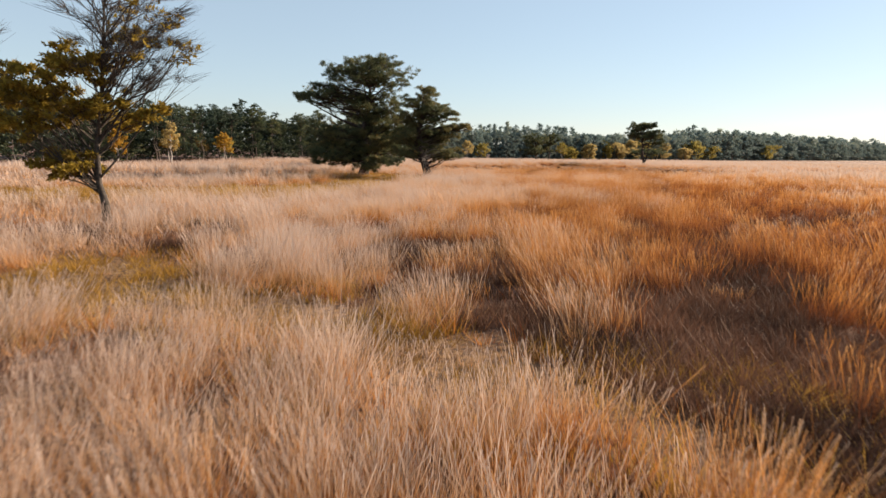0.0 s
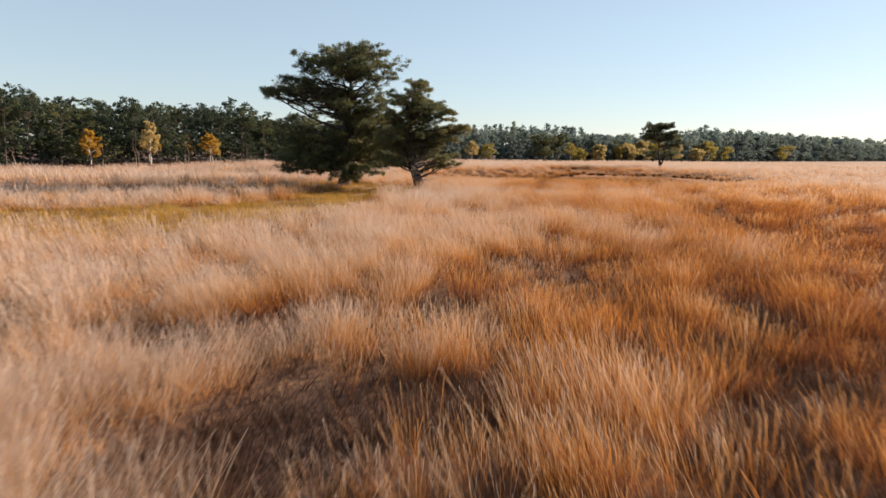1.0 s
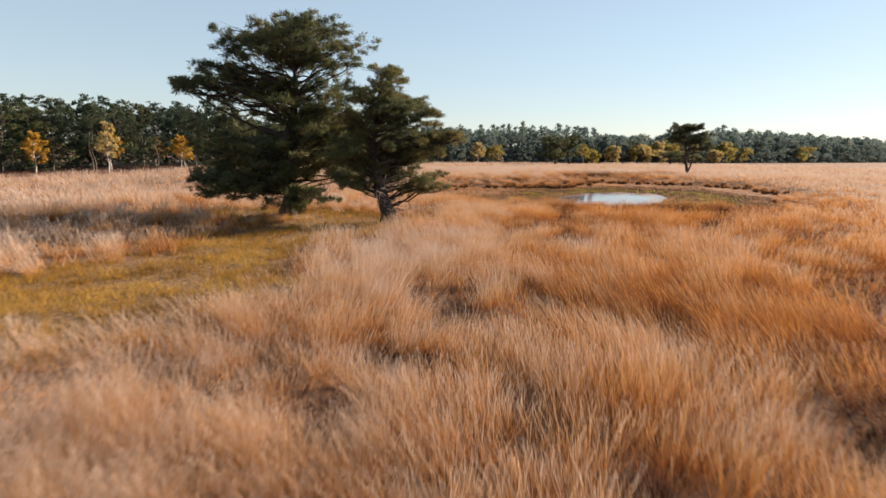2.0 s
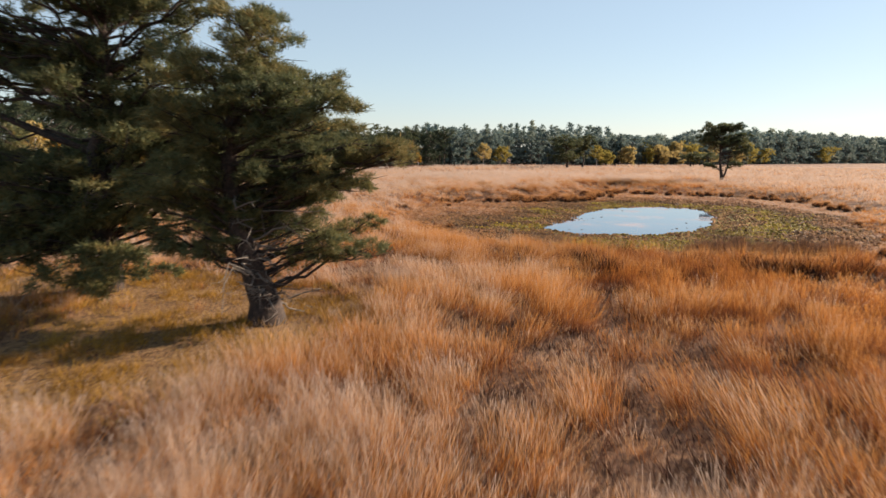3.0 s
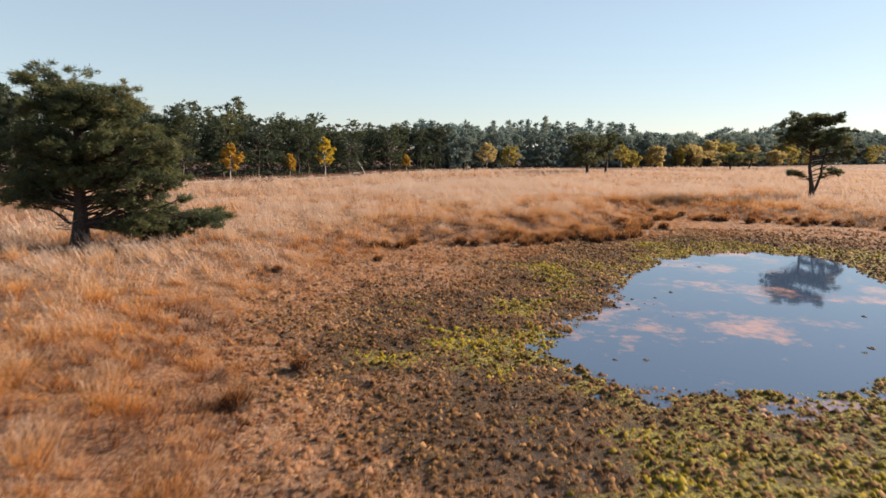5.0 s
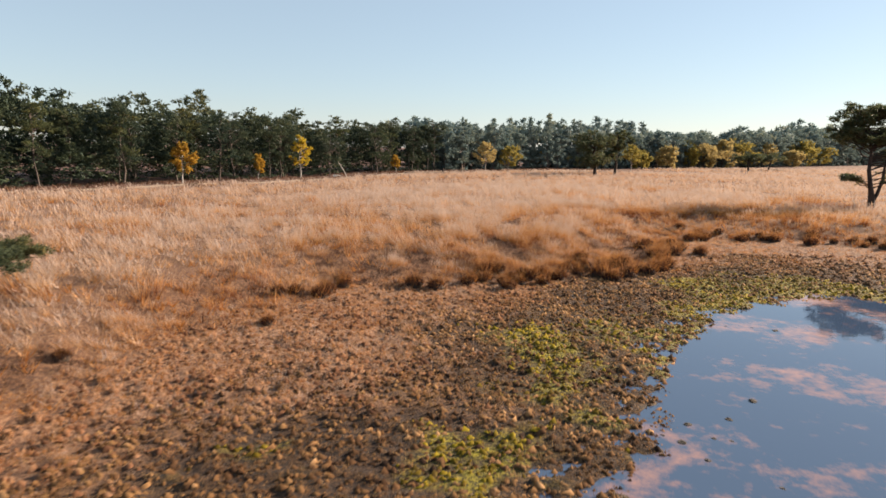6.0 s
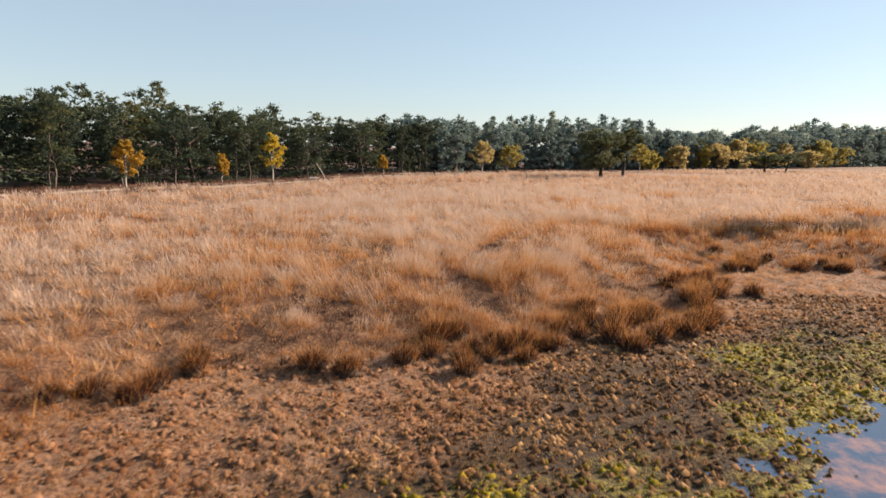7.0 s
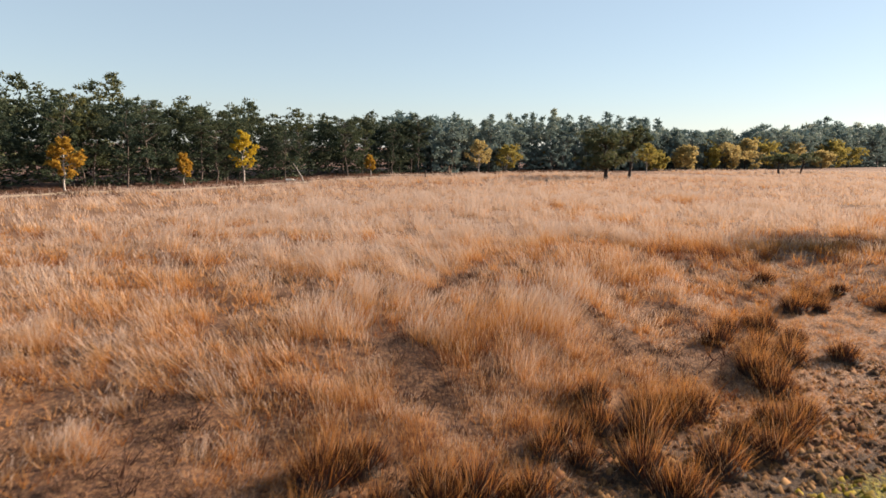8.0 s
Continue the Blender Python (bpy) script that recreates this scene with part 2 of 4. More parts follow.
def height(x, y):
    x, y = np.asarray(x, float), np.asarray(y, float)
    base = np.interp(y, [-50, 15, 45, 62, 80, 100, 130, 160, 300], [0.3, 0.35, 0.5, 0.65, 0.15, 0.15, 0.35, 0.1, -0.3])
    base = base + 0.25 * (vnoise(x, y, 14, 1) - 0.5) + 0.12 * (vnoise(x, y, 3.5, 2) - 0.5)
    e, d = pond(x, y), hollow(x, y)
    bed = np.interp(e, [0, 0.9, 1.0, 1.25, 1.7, 2.4, 4], [-1.3, -1.0, WATER_Z - 0.04, -0.85, -0.77, -0.64, -0.48])
    bed = bed + step(0.95, 1.05, e) * 0.08 * hummock(x, y) + 0.03 * (vnoise(x, y, 0.22, 7) - 0.5)
    k = step(-5.0, 0.5, d)
    return base * (1 - k) + bed * k


def shade_patch(x, y):
    """Where low dark growth replaces the grass, painting its shade along the trodden strip."""
    return (inside(x, y, SHADE_HOLES) + 1.6 * (vnoise(x, y, 1.6, 71) - 0.5) > 0.1) & (vnoise(x, y, 1.2, 72) * 0.7 + vnoise(x, y, 0.5, 73) * 0.3 > 0.45)


# ---- mesh helpers ----
def mesh_of(name, verts, faces, material, smooth=False, **attrs):
    """A mesh from arrays: faces all of one size; attrs: a number for each point."""
    verts, faces = np.asarray(verts, np.float32), np.asarray(faces, np.int32)
    me = bpy.data.meshes.new(name)
    me.vertices.add(len(verts))
    me.vertices.foreach_set("co", verts.ravel())
    k = faces.shape[1]
    me.loops.add(faces.size)
    me.loops.foreach_set("vertex_index", faces.ravel())
    me.polygons.add(len(faces))
    me.polygons.foreach_set("loop_start", np.arange(0, faces.size, k, dtype=np.int32))
    if smooth:
        me.polygons.foreach_set("use_smooth", np.ones(len(faces), bool))
    for key, v in attrs.items():
        me.attributes.new(key, "FLOAT", "POINT").data.foreach_set("value", np.asarray(v, np.float32))
    me.materials.append(material)
    me.update(calc_edges=True)
    me.validate()
    return me


def part(name, me, parent, label=""):
    ob = new(name, me)
    ob.parent = parent
    return tagged(ob, label)


def thing(name, x, y, label, category, group="", turn=0.0, scale=1.0, z=None, kind=""):
    ob = new(name)
    ob.empty_display_size = 0.2
    ob.location = (x, y, float(height(x, y)) if z is None else z)
    ob.rotation_euler = (0, 0, turn)
    ob.scale = (scale, scale, scale)
    return tagged(ob, label, category, group, kind)


class Wood:
    """Tapered round stems gathered into one mesh."""

    def __init__(self):
        self.v, self.f, self.n = [], [], 0

    def tube(self, pts, radii, sides=5):
        pts = np.asarray(pts, float)
        d = np.gradient(pts, axis=0)
        d /= np.linalg.norm(d, axis=1, keepdims=True) + 1e-9
        ref = np.where(np.abs(d[:, 2:3]) > 0.9, [[1.0, 0, 0]], [[0, 0, 1.0]])
        a = np.cross(d, ref)
        a /= np.linalg.norm(a, axis=1, keepdims=True)
        b = np.cross(d, a)
        ang = np.arange(sides) * 2 * math.pi / sides
        ring = a[:, None] * np.cos(ang)[None, :, None] + b[:, None] * np.sin(ang)[None, :, None]
        self.v.append((pts[:, None] + ring * np.asarray(radii)[:, None, None]).reshape(-1, 3))
        n = len(pts)
        i, j = np.meshgrid(np.arange(n - 1), np.arange(sides), indexing="ij")
        k = (j + 1) % sides
        self.f.append(self.n + np.stack([i * sides + j, i * sides + k, (i + 1) * sides + k, (i + 1) * sides + j], -1).reshape(-1, 4))
        self.n += n * sides

    def mesh(self, name, material):
        return mesh_of(name, np.concatenate(self.v), np.concatenate(self.f), material, True)


def sprays(rng, pos, way, count, length, width, spread=1.0, tone=None, norm=None):
    """Thin pointed leaves standing out round each point, leaning along its way, their faces turned to norm. Gives points, triangles and tones."""
    n = len(pos)
    d = rng.normal(size=(n, count, 3)) * spread + way[:, None] * 1.0
    d /= np.linalg.norm(d, axis=2, keepdims=True) + 1e-9
    facing = rng.normal(size=(n, count, 3)) * (1.0 if norm is None else 0.45)
    side = np.cross(d, facing if norm is None else facing + norm[:, None])
    side /= np.linalg.norm(side, axis=2, keepdims=True) + 1e-9
    ln = length * rng.uniform(0.6, 1.25, (n, count, 1))
    root = pos[:, None] + d * ln * 0.1 + rng.normal(size=(n, count, 3)) * length * 0.25
    w = side * width * rng.uniform(0.7, 1.3, (n, count, 1))
    v = np.stack([root - w * 0.5, root + w * 0.5, root + d * ln], 2).reshape(-1, 3)
    f = np.arange(len(v)).reshape(-1, 3)
    base = rng.uniform(0, 1, n) if tone is None else tone
    t = np.clip(base[:, None] * 0.7 + rng.uniform(0, 0.3, (n, count)), 0, 1)
    return v, f, np.repeat(t.ravel(), 3)


def limb(rng, start, az, length, rise, curl, n=6, wob=0.05):
    s = np.linspace(0, 1, n)
    out = np.array([math.cos(az), math.sin(az), 0])
    p = start + length * (s[:, None] * out + np.array([0, 0, 1.0]) * (rise * s + curl * s * s)[:, None])
    return p + rng.normal(size=p.shape) * wob * length * s[:, None] * 0.5


def along(p, s):
    i = np.clip(s * (len(p) - 1), 0, len(p) - 1.001)
    k = int(i)
    return p[k] + (p[k + 1] - p[k]) * (i - k)


def grow(rng, trunk, r0, limbs, nsub=7, sublen=0.4, ntuft=6, jit=0.12, up=0.6, twig=0.012, start=0.3):
    """Trunk, limbs (share of the trunk, azimuth, length, rise, curl), side twigs, and the tufts' points and ways."""
    wood, pos, way = Wood(), [], []
    trunk = np.asarray(trunk, float)
    n = len(trunk)
    radii = r0 * (1 - np.linspace(0, 1, n)) ** 0.8 + 0.025
    radii[0] *= 1.45
    wood.tube(trunk, radii, 9)
    for f, az, length, rise, curl in limbs:
        p = limb(rng, along(trunk, f), az, length, rise, curl)
        rl = min(0.03 + 0.02 * length, r0 * 0.6)
        wood.tube(p, rl * (1 - 0.85 * np.linspace(0, 1, len(p))), 5)
        for j in range(nsub):
            s = start + (1 - start) * (j + rng.uniform(0, 1)) / nsub
            q0 = along(p, s)
            turn = az + rng.choice([-1, 1]) * rng.uniform(0.3, 1.4)
            ln = sublen * length * (1.15 - 0.6 * s) * rng.uniform(0.7, 1.3)
            q = limb(rng, q0, turn, ln, rng.uniform(-0.05, 0.35), 0.15, 4)
            wood.tube(q, np.array([1, 0.8, 0.6, 0.3]) * twig, 3)
            for m in range(ntuft):
                u = 0.25 + 0.8 * (m + rng.uniform(0, 1)) / ntuft
                pos.append(along(q, min(u, 1)) + rng.normal(size=3) * jit * np.array([1, 1, 0.6]))
                way.append(np.array([math.cos(turn), math.sin(turn), up]))
        for m in range(ntuft):
            pos.append(along(p, rng.uniform(0.75, 1)) + rng.normal(size=3) * jit)
            way.append(np.array([math.cos(az), math.sin(az), up]))
    return wood, np.array(pos), np.array(way)


def stem(rng, h, lean=(0, 0), n=9, wob=0.06):
    s = np.linspace(0, 1, n)
    p = np.stack([lean[0] * s, lean[1] * s, h * s], 1)
    p[1:-1, :2] += rng.normal(size=(n - 2, 2)) * wob
    p[0, 2] = -0.25
    return p


# ---- the ground, one sheet to the horizon ----
def grid_lines(parts):
    out = []
    for a, b, d in parts:
        out += list(np.arange(a, b, d))
    return np.array(out + [parts[-1][1]])


gx = grid_lines([(-2600, -400, 550), (-400, -100, 50), (-100, -20, 2), (-20, 8, 0.7), (8, 31, 0.12), (31, 38, 0.2), (38, 54, 0.5), (54, 120, 3), (120, 400, 20), (400, 2600, 550)])
gy = grid_lines([(-1500, -100, 350), (-100, 10, 10), (10, 75, 0.8), (75, 112, 0.12), (112, 124, 0.3), (124, 240, 1.5), (240, 400, 16), (400, 3000, 520)])
X, Y = np.meshgrid(gx, gy)
X, Y = X.ravel(), Y.ravel()
e, d, tr = pond(X, Y), hollow(X, Y), trail(X, Y)
nx, ny = len(gx), len(gy)
i, j = np.meshgrid(np.arange(ny - 1), np.arange(nx - 1), indexing="ij")
quads = np.stack([i * nx + j, i * nx + j + 1, (i + 1) * nx + j + 1, (i + 1) * nx + j], -1).reshape(-1, 4)
reach = e - 0.35 * step(-2, 5, 0.7 * (X - 28) - 0.7 * (Y - 96.5)) * step(1.0, 1.15, e) + 0.5 * (vnoise(X, Y, 2.6, 21) - 0.5) + 0.25 * (vnoise(X, Y, 0.7, 22) - 0.5)
rim_in = inside(X, Y, FIELD)
verge = step(9.5, 6.5, rim_in + 3 * (vnoise(X, Y, 9, 25) - 0.5)) * (Y > 80)
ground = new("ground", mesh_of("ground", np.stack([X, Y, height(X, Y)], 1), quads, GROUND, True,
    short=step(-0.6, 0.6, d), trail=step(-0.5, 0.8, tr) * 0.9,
    # The ground is also coloured dark where grass shade is painted along the strip.
    heath=np.maximum(verge, shade_patch(X, Y)), sand=step(1.2, 0.6, np.abs(rim_in - 5.5 - 2 * (vnoise(X, Y, 14, 26) - 0.5))) * (Y > 135) * (Y < 240),
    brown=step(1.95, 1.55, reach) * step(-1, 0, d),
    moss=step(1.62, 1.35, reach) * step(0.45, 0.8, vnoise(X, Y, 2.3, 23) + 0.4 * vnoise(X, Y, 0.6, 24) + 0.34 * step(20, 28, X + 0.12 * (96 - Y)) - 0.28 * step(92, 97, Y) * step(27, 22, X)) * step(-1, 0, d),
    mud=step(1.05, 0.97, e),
    peat_shade=(1 - step(0.05, 0.45, hummock(X, Y))) * step(-0.5, 0.5, d) * step(0.98, 1.03, e) * (0.25 + 0.4 * step(2.4, 1.6, reach))))
tagged(ground, "dry moorland ground with moss and mud round a pond", "ground", kind="structure")

wy, wx = np.meshgrid(np.linspace(80, 113, 34), np.linspace(11, 45, 34))
keep = np.arange(34 * 34).reshape(34, 34)
wq = np.stack([keep[:-1, :-1], keep[1:, :-1], keep[1:, 1:], keep[:-1, 1:]], -1).reshape(-1, 4)
cx, cy = wx.ravel()[wq].mean(1), wy.ravel()[wq].mean(1)
wq = wq[pond(cx, cy) < 1.5]
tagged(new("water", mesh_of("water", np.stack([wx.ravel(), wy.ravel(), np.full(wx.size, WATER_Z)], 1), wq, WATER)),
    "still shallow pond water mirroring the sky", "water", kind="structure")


# ---- grass ----
def blades(rng, x, y, z, tall, lean, width, tone, fade=(0, 0), plume=None):
    """Pointed blades, a triangle each; plumes are widest at the top."""
    n = len(x)
    az = rng.uniform(0, 2 * math.pi, n)
    root = np.stack([x, y, z], 1)
    side = np.stack([np.cos(az), np.sin(az), np.zeros(n)], 1) * (width * 0.5)[:, None]
    tip = root + np.stack([lean[:, 0], lean[:, 1], tall], 1)
    wide, end = np.stack([root, root], 1), tip
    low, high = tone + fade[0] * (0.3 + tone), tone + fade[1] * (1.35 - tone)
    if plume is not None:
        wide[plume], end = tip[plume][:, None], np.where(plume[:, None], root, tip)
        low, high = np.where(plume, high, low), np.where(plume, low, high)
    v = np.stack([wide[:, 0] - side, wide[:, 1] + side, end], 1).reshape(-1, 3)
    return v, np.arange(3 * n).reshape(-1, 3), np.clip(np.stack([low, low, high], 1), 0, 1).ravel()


def grass_tone(x, y):
    """0 pale straw, 0.5 orange brown, 1 dark rust."""
    side = x - path_x(y)
    t = 0.21 + 0.11 * step(122, 108, y) * step(16, 8, np.abs(side)) + 0.16 * np.tanh((side + 1) / 6) * step(80, 25, y) + 0.33 * step(-3, 4, side) * step(26, 12, side) * np.interp(y, [18, 24, 28, 40, 50, 66, 76, 84], [0.65, 0.6, 0.5, 0.42, 0.42, 0.38, 0.55, 0]) + 0.14 * step(34, 46, y) * step(84, 70, y) + 0.12 * step(-1, 1, inside(x, y, SHADE_HOLES)) + 0.1 * step(70, 90, y) * step(30, -5, np.abs(side))
    t = t + 0.08 * step(64, 68, y) * step(80, 75, y) * step(-9, -5, side) * step(1, -1, side) + 0.34 * step(0, 3, side) * step(14, 10, side) * step(65, 67, y) * step(75, 72, y)
    # Rustier grass on the right, with a cast shadow there painted into the tone.
    t = t + 0.16 * step(2, 7, side) * step(100, 108, y) * step(150, 128, y)
    rim = step(-8, -1, inside(x, y, HOLLOW))
    t = t + 0.06 * step(-1, 5, side) * step(42, 34, y) * step(22, 28, y) + 0.45 * step(0.66, 0.8, vnoise(x, y, 0.6, 33)) * step(-4, 3, side) * step(16, 9, side) * step(120, 110, y)
    t = t - 0.1 * step(-1, -6, side) + 0.1 * step(66, 70, y) * step(80, 77, y) * step(-3, 1, side) * step(18, 10, side)
    t = t + (0.12 + 0.2 * step(100, 85, y)) * rim + 0.5 * (vnoise(x, y, 6.5, 31) - 0.5) + 0.45 * (vnoise(x, y, 1.1, 32) - 0.5)
    t = t + 0.5 * step(0.7, 0.85, vnoise(x * 0.22, y, 2.2, 91)) * np.maximum(step(104, 112, y), step(-7, -12, side))
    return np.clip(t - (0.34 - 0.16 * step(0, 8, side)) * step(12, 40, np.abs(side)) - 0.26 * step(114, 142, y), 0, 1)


def tufty(x, y):
    """High where the grass stands thick, low in the gaps between its tussocks."""
    side = x - path_x(y)
    rough = 0.4 * step(-3, 0, side) * step(33, 29, y) + step(-7, -3, side) * step(63, 67, y) * step(80, 76, y) + step(101, 104, y) * step(116, 112, y)
    return 0.45 * vnoise(x, y, 1.7, 41) + 0.55 * vnoise(x, y, 0.7, 42) - 0.05 * rough


def tall_field(rng, name, label, area, per_m2, tall, width, clump, dist, fade=(0.5, -0.26)):
    """Tussocky grass over a box of the plan, kept where it lies between two distances from the flight line."""
    (x0, x1), (y0, y1) = area
    n = int((x1 - x0) * (y1 - y0) * per_m2 / clump)
    cx, cy = rng.uniform(x0, x1, n), rng.uniform(y0, y1, n)
    lat = np.hypot(cx - path_x(cy), 0.4 * np.maximum(0, cy - 101))
    ok = (lat >= dist[0]) & (lat < dist[1])
    ok &= rng.uniform(0, 1, n) < step(0.28, 0.54, tufty(cx, cy)) * (1 - 0.93 * shade_patch(cx, cy)) + 0.03
    cx, cy = cx[ok], cy[ok]
    hl, tl = hollow(cx, cy), trail(cx, cy)
    ok = (hl < -0.2) & ((tl < 0) | (rng.uniform(0, 1, len(cx)) < 0.05)) & (inside(cx, cy, FIELD) > np.where(cy > 80, 8, 0) + 4 * (vnoise(cx, cy, 9, 25) - 0.5))
    cx, cy, tl, hl = cx[ok], cy[ok], tl[ok], hl[ok]
    size = rng.uniform(0.6, 1.15, len(cx)) * (0.45 + 0.95 * tufty(cx, cy)) * np.where(tl > 0, 0.45, 1) * (0.42 + 0.58 * step(0, -5, hl))
    wind = np.stack([vnoise(cx, cy, 4, 44) - 0.62, vnoise(cx, cy, 4, 45) - 0.58], 1) * 0.9
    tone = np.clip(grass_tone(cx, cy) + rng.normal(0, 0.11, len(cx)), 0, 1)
    m = len(cx) * clump
    rep = np.repeat(np.arange(len(cx)), clump)
    ang, rad = rng.uniform(0, 2 * math.pi, m), np.abs(rng.normal(0, 0.19, m))
    x, y = cx[rep] + np.cos(ang) * rad, cy[rep] + np.sin(ang) * rad
    plume = rng.uniform(0, 1, m) < 0.5
    h = tall * size[rep] * np.where(plume, rng.uniform(0.85, 1.25, m), rng.uniform(0.4, 0.95, m))
    out = np.where(plume, rng.uniform(0.1, 0.8, m), rng.uniform(0.3, 1.3, m)) * h
    lean = np.stack([np.cos(ang) * out * 0.42, np.sin(ang) * out * 0.42], 1) + rng.normal(0, 0.27, (m, 2)) * h[:, None] + wind[rep] * h[:, None]
    t = np.clip(tone[rep] + np.where(plume, -0.14, 0.08) + rng.normal(0, 0.06, m), 0, 1)
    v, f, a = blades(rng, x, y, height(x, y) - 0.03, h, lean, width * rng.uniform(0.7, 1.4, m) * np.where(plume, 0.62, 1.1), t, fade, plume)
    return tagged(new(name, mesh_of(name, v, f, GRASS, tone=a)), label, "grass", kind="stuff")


rng = np.random.default_rng(7)
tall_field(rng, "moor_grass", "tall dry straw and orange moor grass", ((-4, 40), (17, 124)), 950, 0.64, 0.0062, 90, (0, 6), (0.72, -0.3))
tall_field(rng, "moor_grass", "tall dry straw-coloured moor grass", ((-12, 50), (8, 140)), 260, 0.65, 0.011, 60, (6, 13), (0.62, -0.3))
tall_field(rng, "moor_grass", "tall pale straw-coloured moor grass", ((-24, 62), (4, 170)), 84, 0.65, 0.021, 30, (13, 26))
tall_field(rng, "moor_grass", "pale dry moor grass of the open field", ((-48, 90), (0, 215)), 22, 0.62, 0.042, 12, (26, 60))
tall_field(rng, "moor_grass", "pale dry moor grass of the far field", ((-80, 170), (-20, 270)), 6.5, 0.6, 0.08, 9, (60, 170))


def low_cover(rng, name, label, area, per_m2, tall, width, material, where, tone, category="grass", vary=0.0):
    """Short tufts of one-triangle blades over a box of the plan, where the given function allows them."""
    (x0, x1), (y0, y1) = area
    n = int((x1 - x0) * (y1 - y0) * per_m2 / 9)
    cx, cy = rng.uniform(x0, x1, n), rng.uniform(y0, y1, n)
    ok = rng.uniform(0, 1, n) < where(cx, cy)
    cx, cy = cx[ok], cy[ok]
    rep = np.repeat(np.arange(len(cx)), 9)
    m = len(rep)
    ang, rad = rng.uniform(0, 6.28, m), np.abs(rng.normal(0, 0.07, m))
    x, y = cx[rep] + np.cos(ang) * rad, cy[rep] + np.sin(ang) * rad
    h = tall * (0.6 + 0.8 * rng.uniform(0, 1, len(cx)))[rep] * rng.uniform(0.5, 1.1, m)
    lean = np.stack([np.cos(ang), np.sin(ang)], 1) * (h * rng.uniform(0.3, 1.1, m))[:, None]
    t = np.clip((tone(cx, cy) + rng.normal(0, 1, len(cx)) * vary)[rep] + rng.normal(0, 0.13, m), 0, 1)
    v, f, a = blades(rng, x, y, height(x, y) - 0.02, h, lean, width * rng.uniform(0.7, 1.4, m), t)
    return tagged(new(name, mesh_of(name, v, f, material, tone=a)), label, category, kind="stuff")


def mossy(x, y):
    r = pond(x, y)
    r = r - 0.35 * step(-2, 5, 0.7 * (x - 28) - 0.7 * (y - 96.5)) * step(1.0, 1.15, r) + 0.5 * (vnoise(x, y, 2.6, 21) - 0.5) + 0.25 * (vnoise(x, y, 0.7, 22) - 0.5)
    return r, step(1.62, 1.35, r) * step(0.98, 1.04, r) * step(0.45, 0.8, vnoise(x, y, 2.3, 23) + 0.4 * vnoise(x, y, 0.6, 24) + 0.34 * step(20, 28, x + 0.12 * (96 - y)) - 0.28 * step(92, 97, y) * step(27, 22, x)) * (hollow(x, y) > -0.5)


def lateral(x, y):
    return np.hypot(x - path_x(y), 0.4 * np.maximum(0, y - 101))


def field_cover(x, y):
    return (hollow(x, y) < 0.3) * (trail(x, y) < 0.2) * (1 - shade_patch(x, y)) * (inside(x, y, FIELD) > np.where(y > 80, 8, 0))


# Undergrass tone darkens in the gaps, painting the tussocks' shade there.
low_cover(rng, "undergrass", "lower straw and rust grass between the tussocks", ((-4, 40), (16, 124)), 90, 0.3, 0.016, GRASS,
    lambda x, y: field_cover(x, y) * (lateral(x, y) < 8.5) * (0.45 + 0.55 * step(0.32, 0.5, tufty(x, y))), lambda x, y: grass_tone(x, y) + 0.3 + 0.6 * step(0.52, 0.34, tufty(x, y)))
low_cover(rng, "undergrass", "lower straw and rust grass between the tussocks", ((-28, 62), (19, 176)), 30, 0.32, 0.03, GRASS,
    lambda x, y: field_cover(x, y) * (lateral(x, y) >= 8.5) * (lateral(x, y) < 30), lambda x, y: grass_tone(x, y) + 0.25 * step(0.5, 0.3, tufty(x, y)) * step(112, 100, y))
low_cover(rng, "short_grass", "short reddish dead grass round the pond", ((7, 53), (71, 123)), 560, 0.12, 0.0105, GRASS,
    lambda x, y: (hollow(x, y) > -0.8) * (0.04 + step(1.65, 2.0, mossy(x, y)[0])) * step(1.03, 1.1, mossy(x, y)[0]) * (0.25 + 0.75 * step(0.1, 0.6, hummock(x, y))) * np.where(lateral(x, y) < 13, 1, 0.35),
    lambda x, y: 0.12 + 0.5 * vnoise(x, y, 2.5, 62), "grass", 0.2)
low_cover(rng, "bog_moss", "yellow-green bog moss in low hummocks", ((9, 46), (76, 114)), 380, 0.036, 0.011, MOSS,
    lambda x, y: (hollow(x, y) > -0.5) * step(2.0, 1.7, mossy(x, y)[0]) * (pond(x, y) > 0.97) * step(0.3, 0.7, hummock(x, y)) * (0.4 + 0.6 * mossy(x, y)[1]) * np.where(lateral(x, y) < 13, 1, 0.4),
    lambda x, y: 0.15 + 0.45 * mossy(x, y)[1] + 0.5 * mossy(x, y)[1] * vnoise(x, y, 1.3, 63), "moss", 0.2)
low_cover(rng, "bog_sedge", "low brown sedge tufts round the pond", ((8, 46), (72, 116)), 330, 0.1, 0.011, SEDGE,
    lambda x, y: (hollow(x, y) > -0.5) * step(2.25, 1.8, mossy(x, y)[0]) * (pond(x, y) > 1.0) * (1 - 0.75 * mossy(x, y)[1]) * (0.25 + 0.75 * step(0.15, 0.5, hummock(x, y))) * np.where(lateral(x, y) < 13, 1, 0.45),
    lambda x, y: 0.1 + 0.7 * vnoise(x, y, 1.2, 77), "sedge", 0.25)
low_cover(rng, "trail_grass", "short golden grass along a trodden strip", ((-30, 13), (16, 70)), 380, 0.24, 0.013, TRAIL_GRASS,
    lambda x, y: (trail(x, y) > -0.8) * step(0.25, 0.65, 0.5 * vnoise(x, y, 0.9, 64) + 0.5 * vnoise(x, y, 0.4, 74)),
    lambda x, y: vnoise(x, y, 1.6, 65))


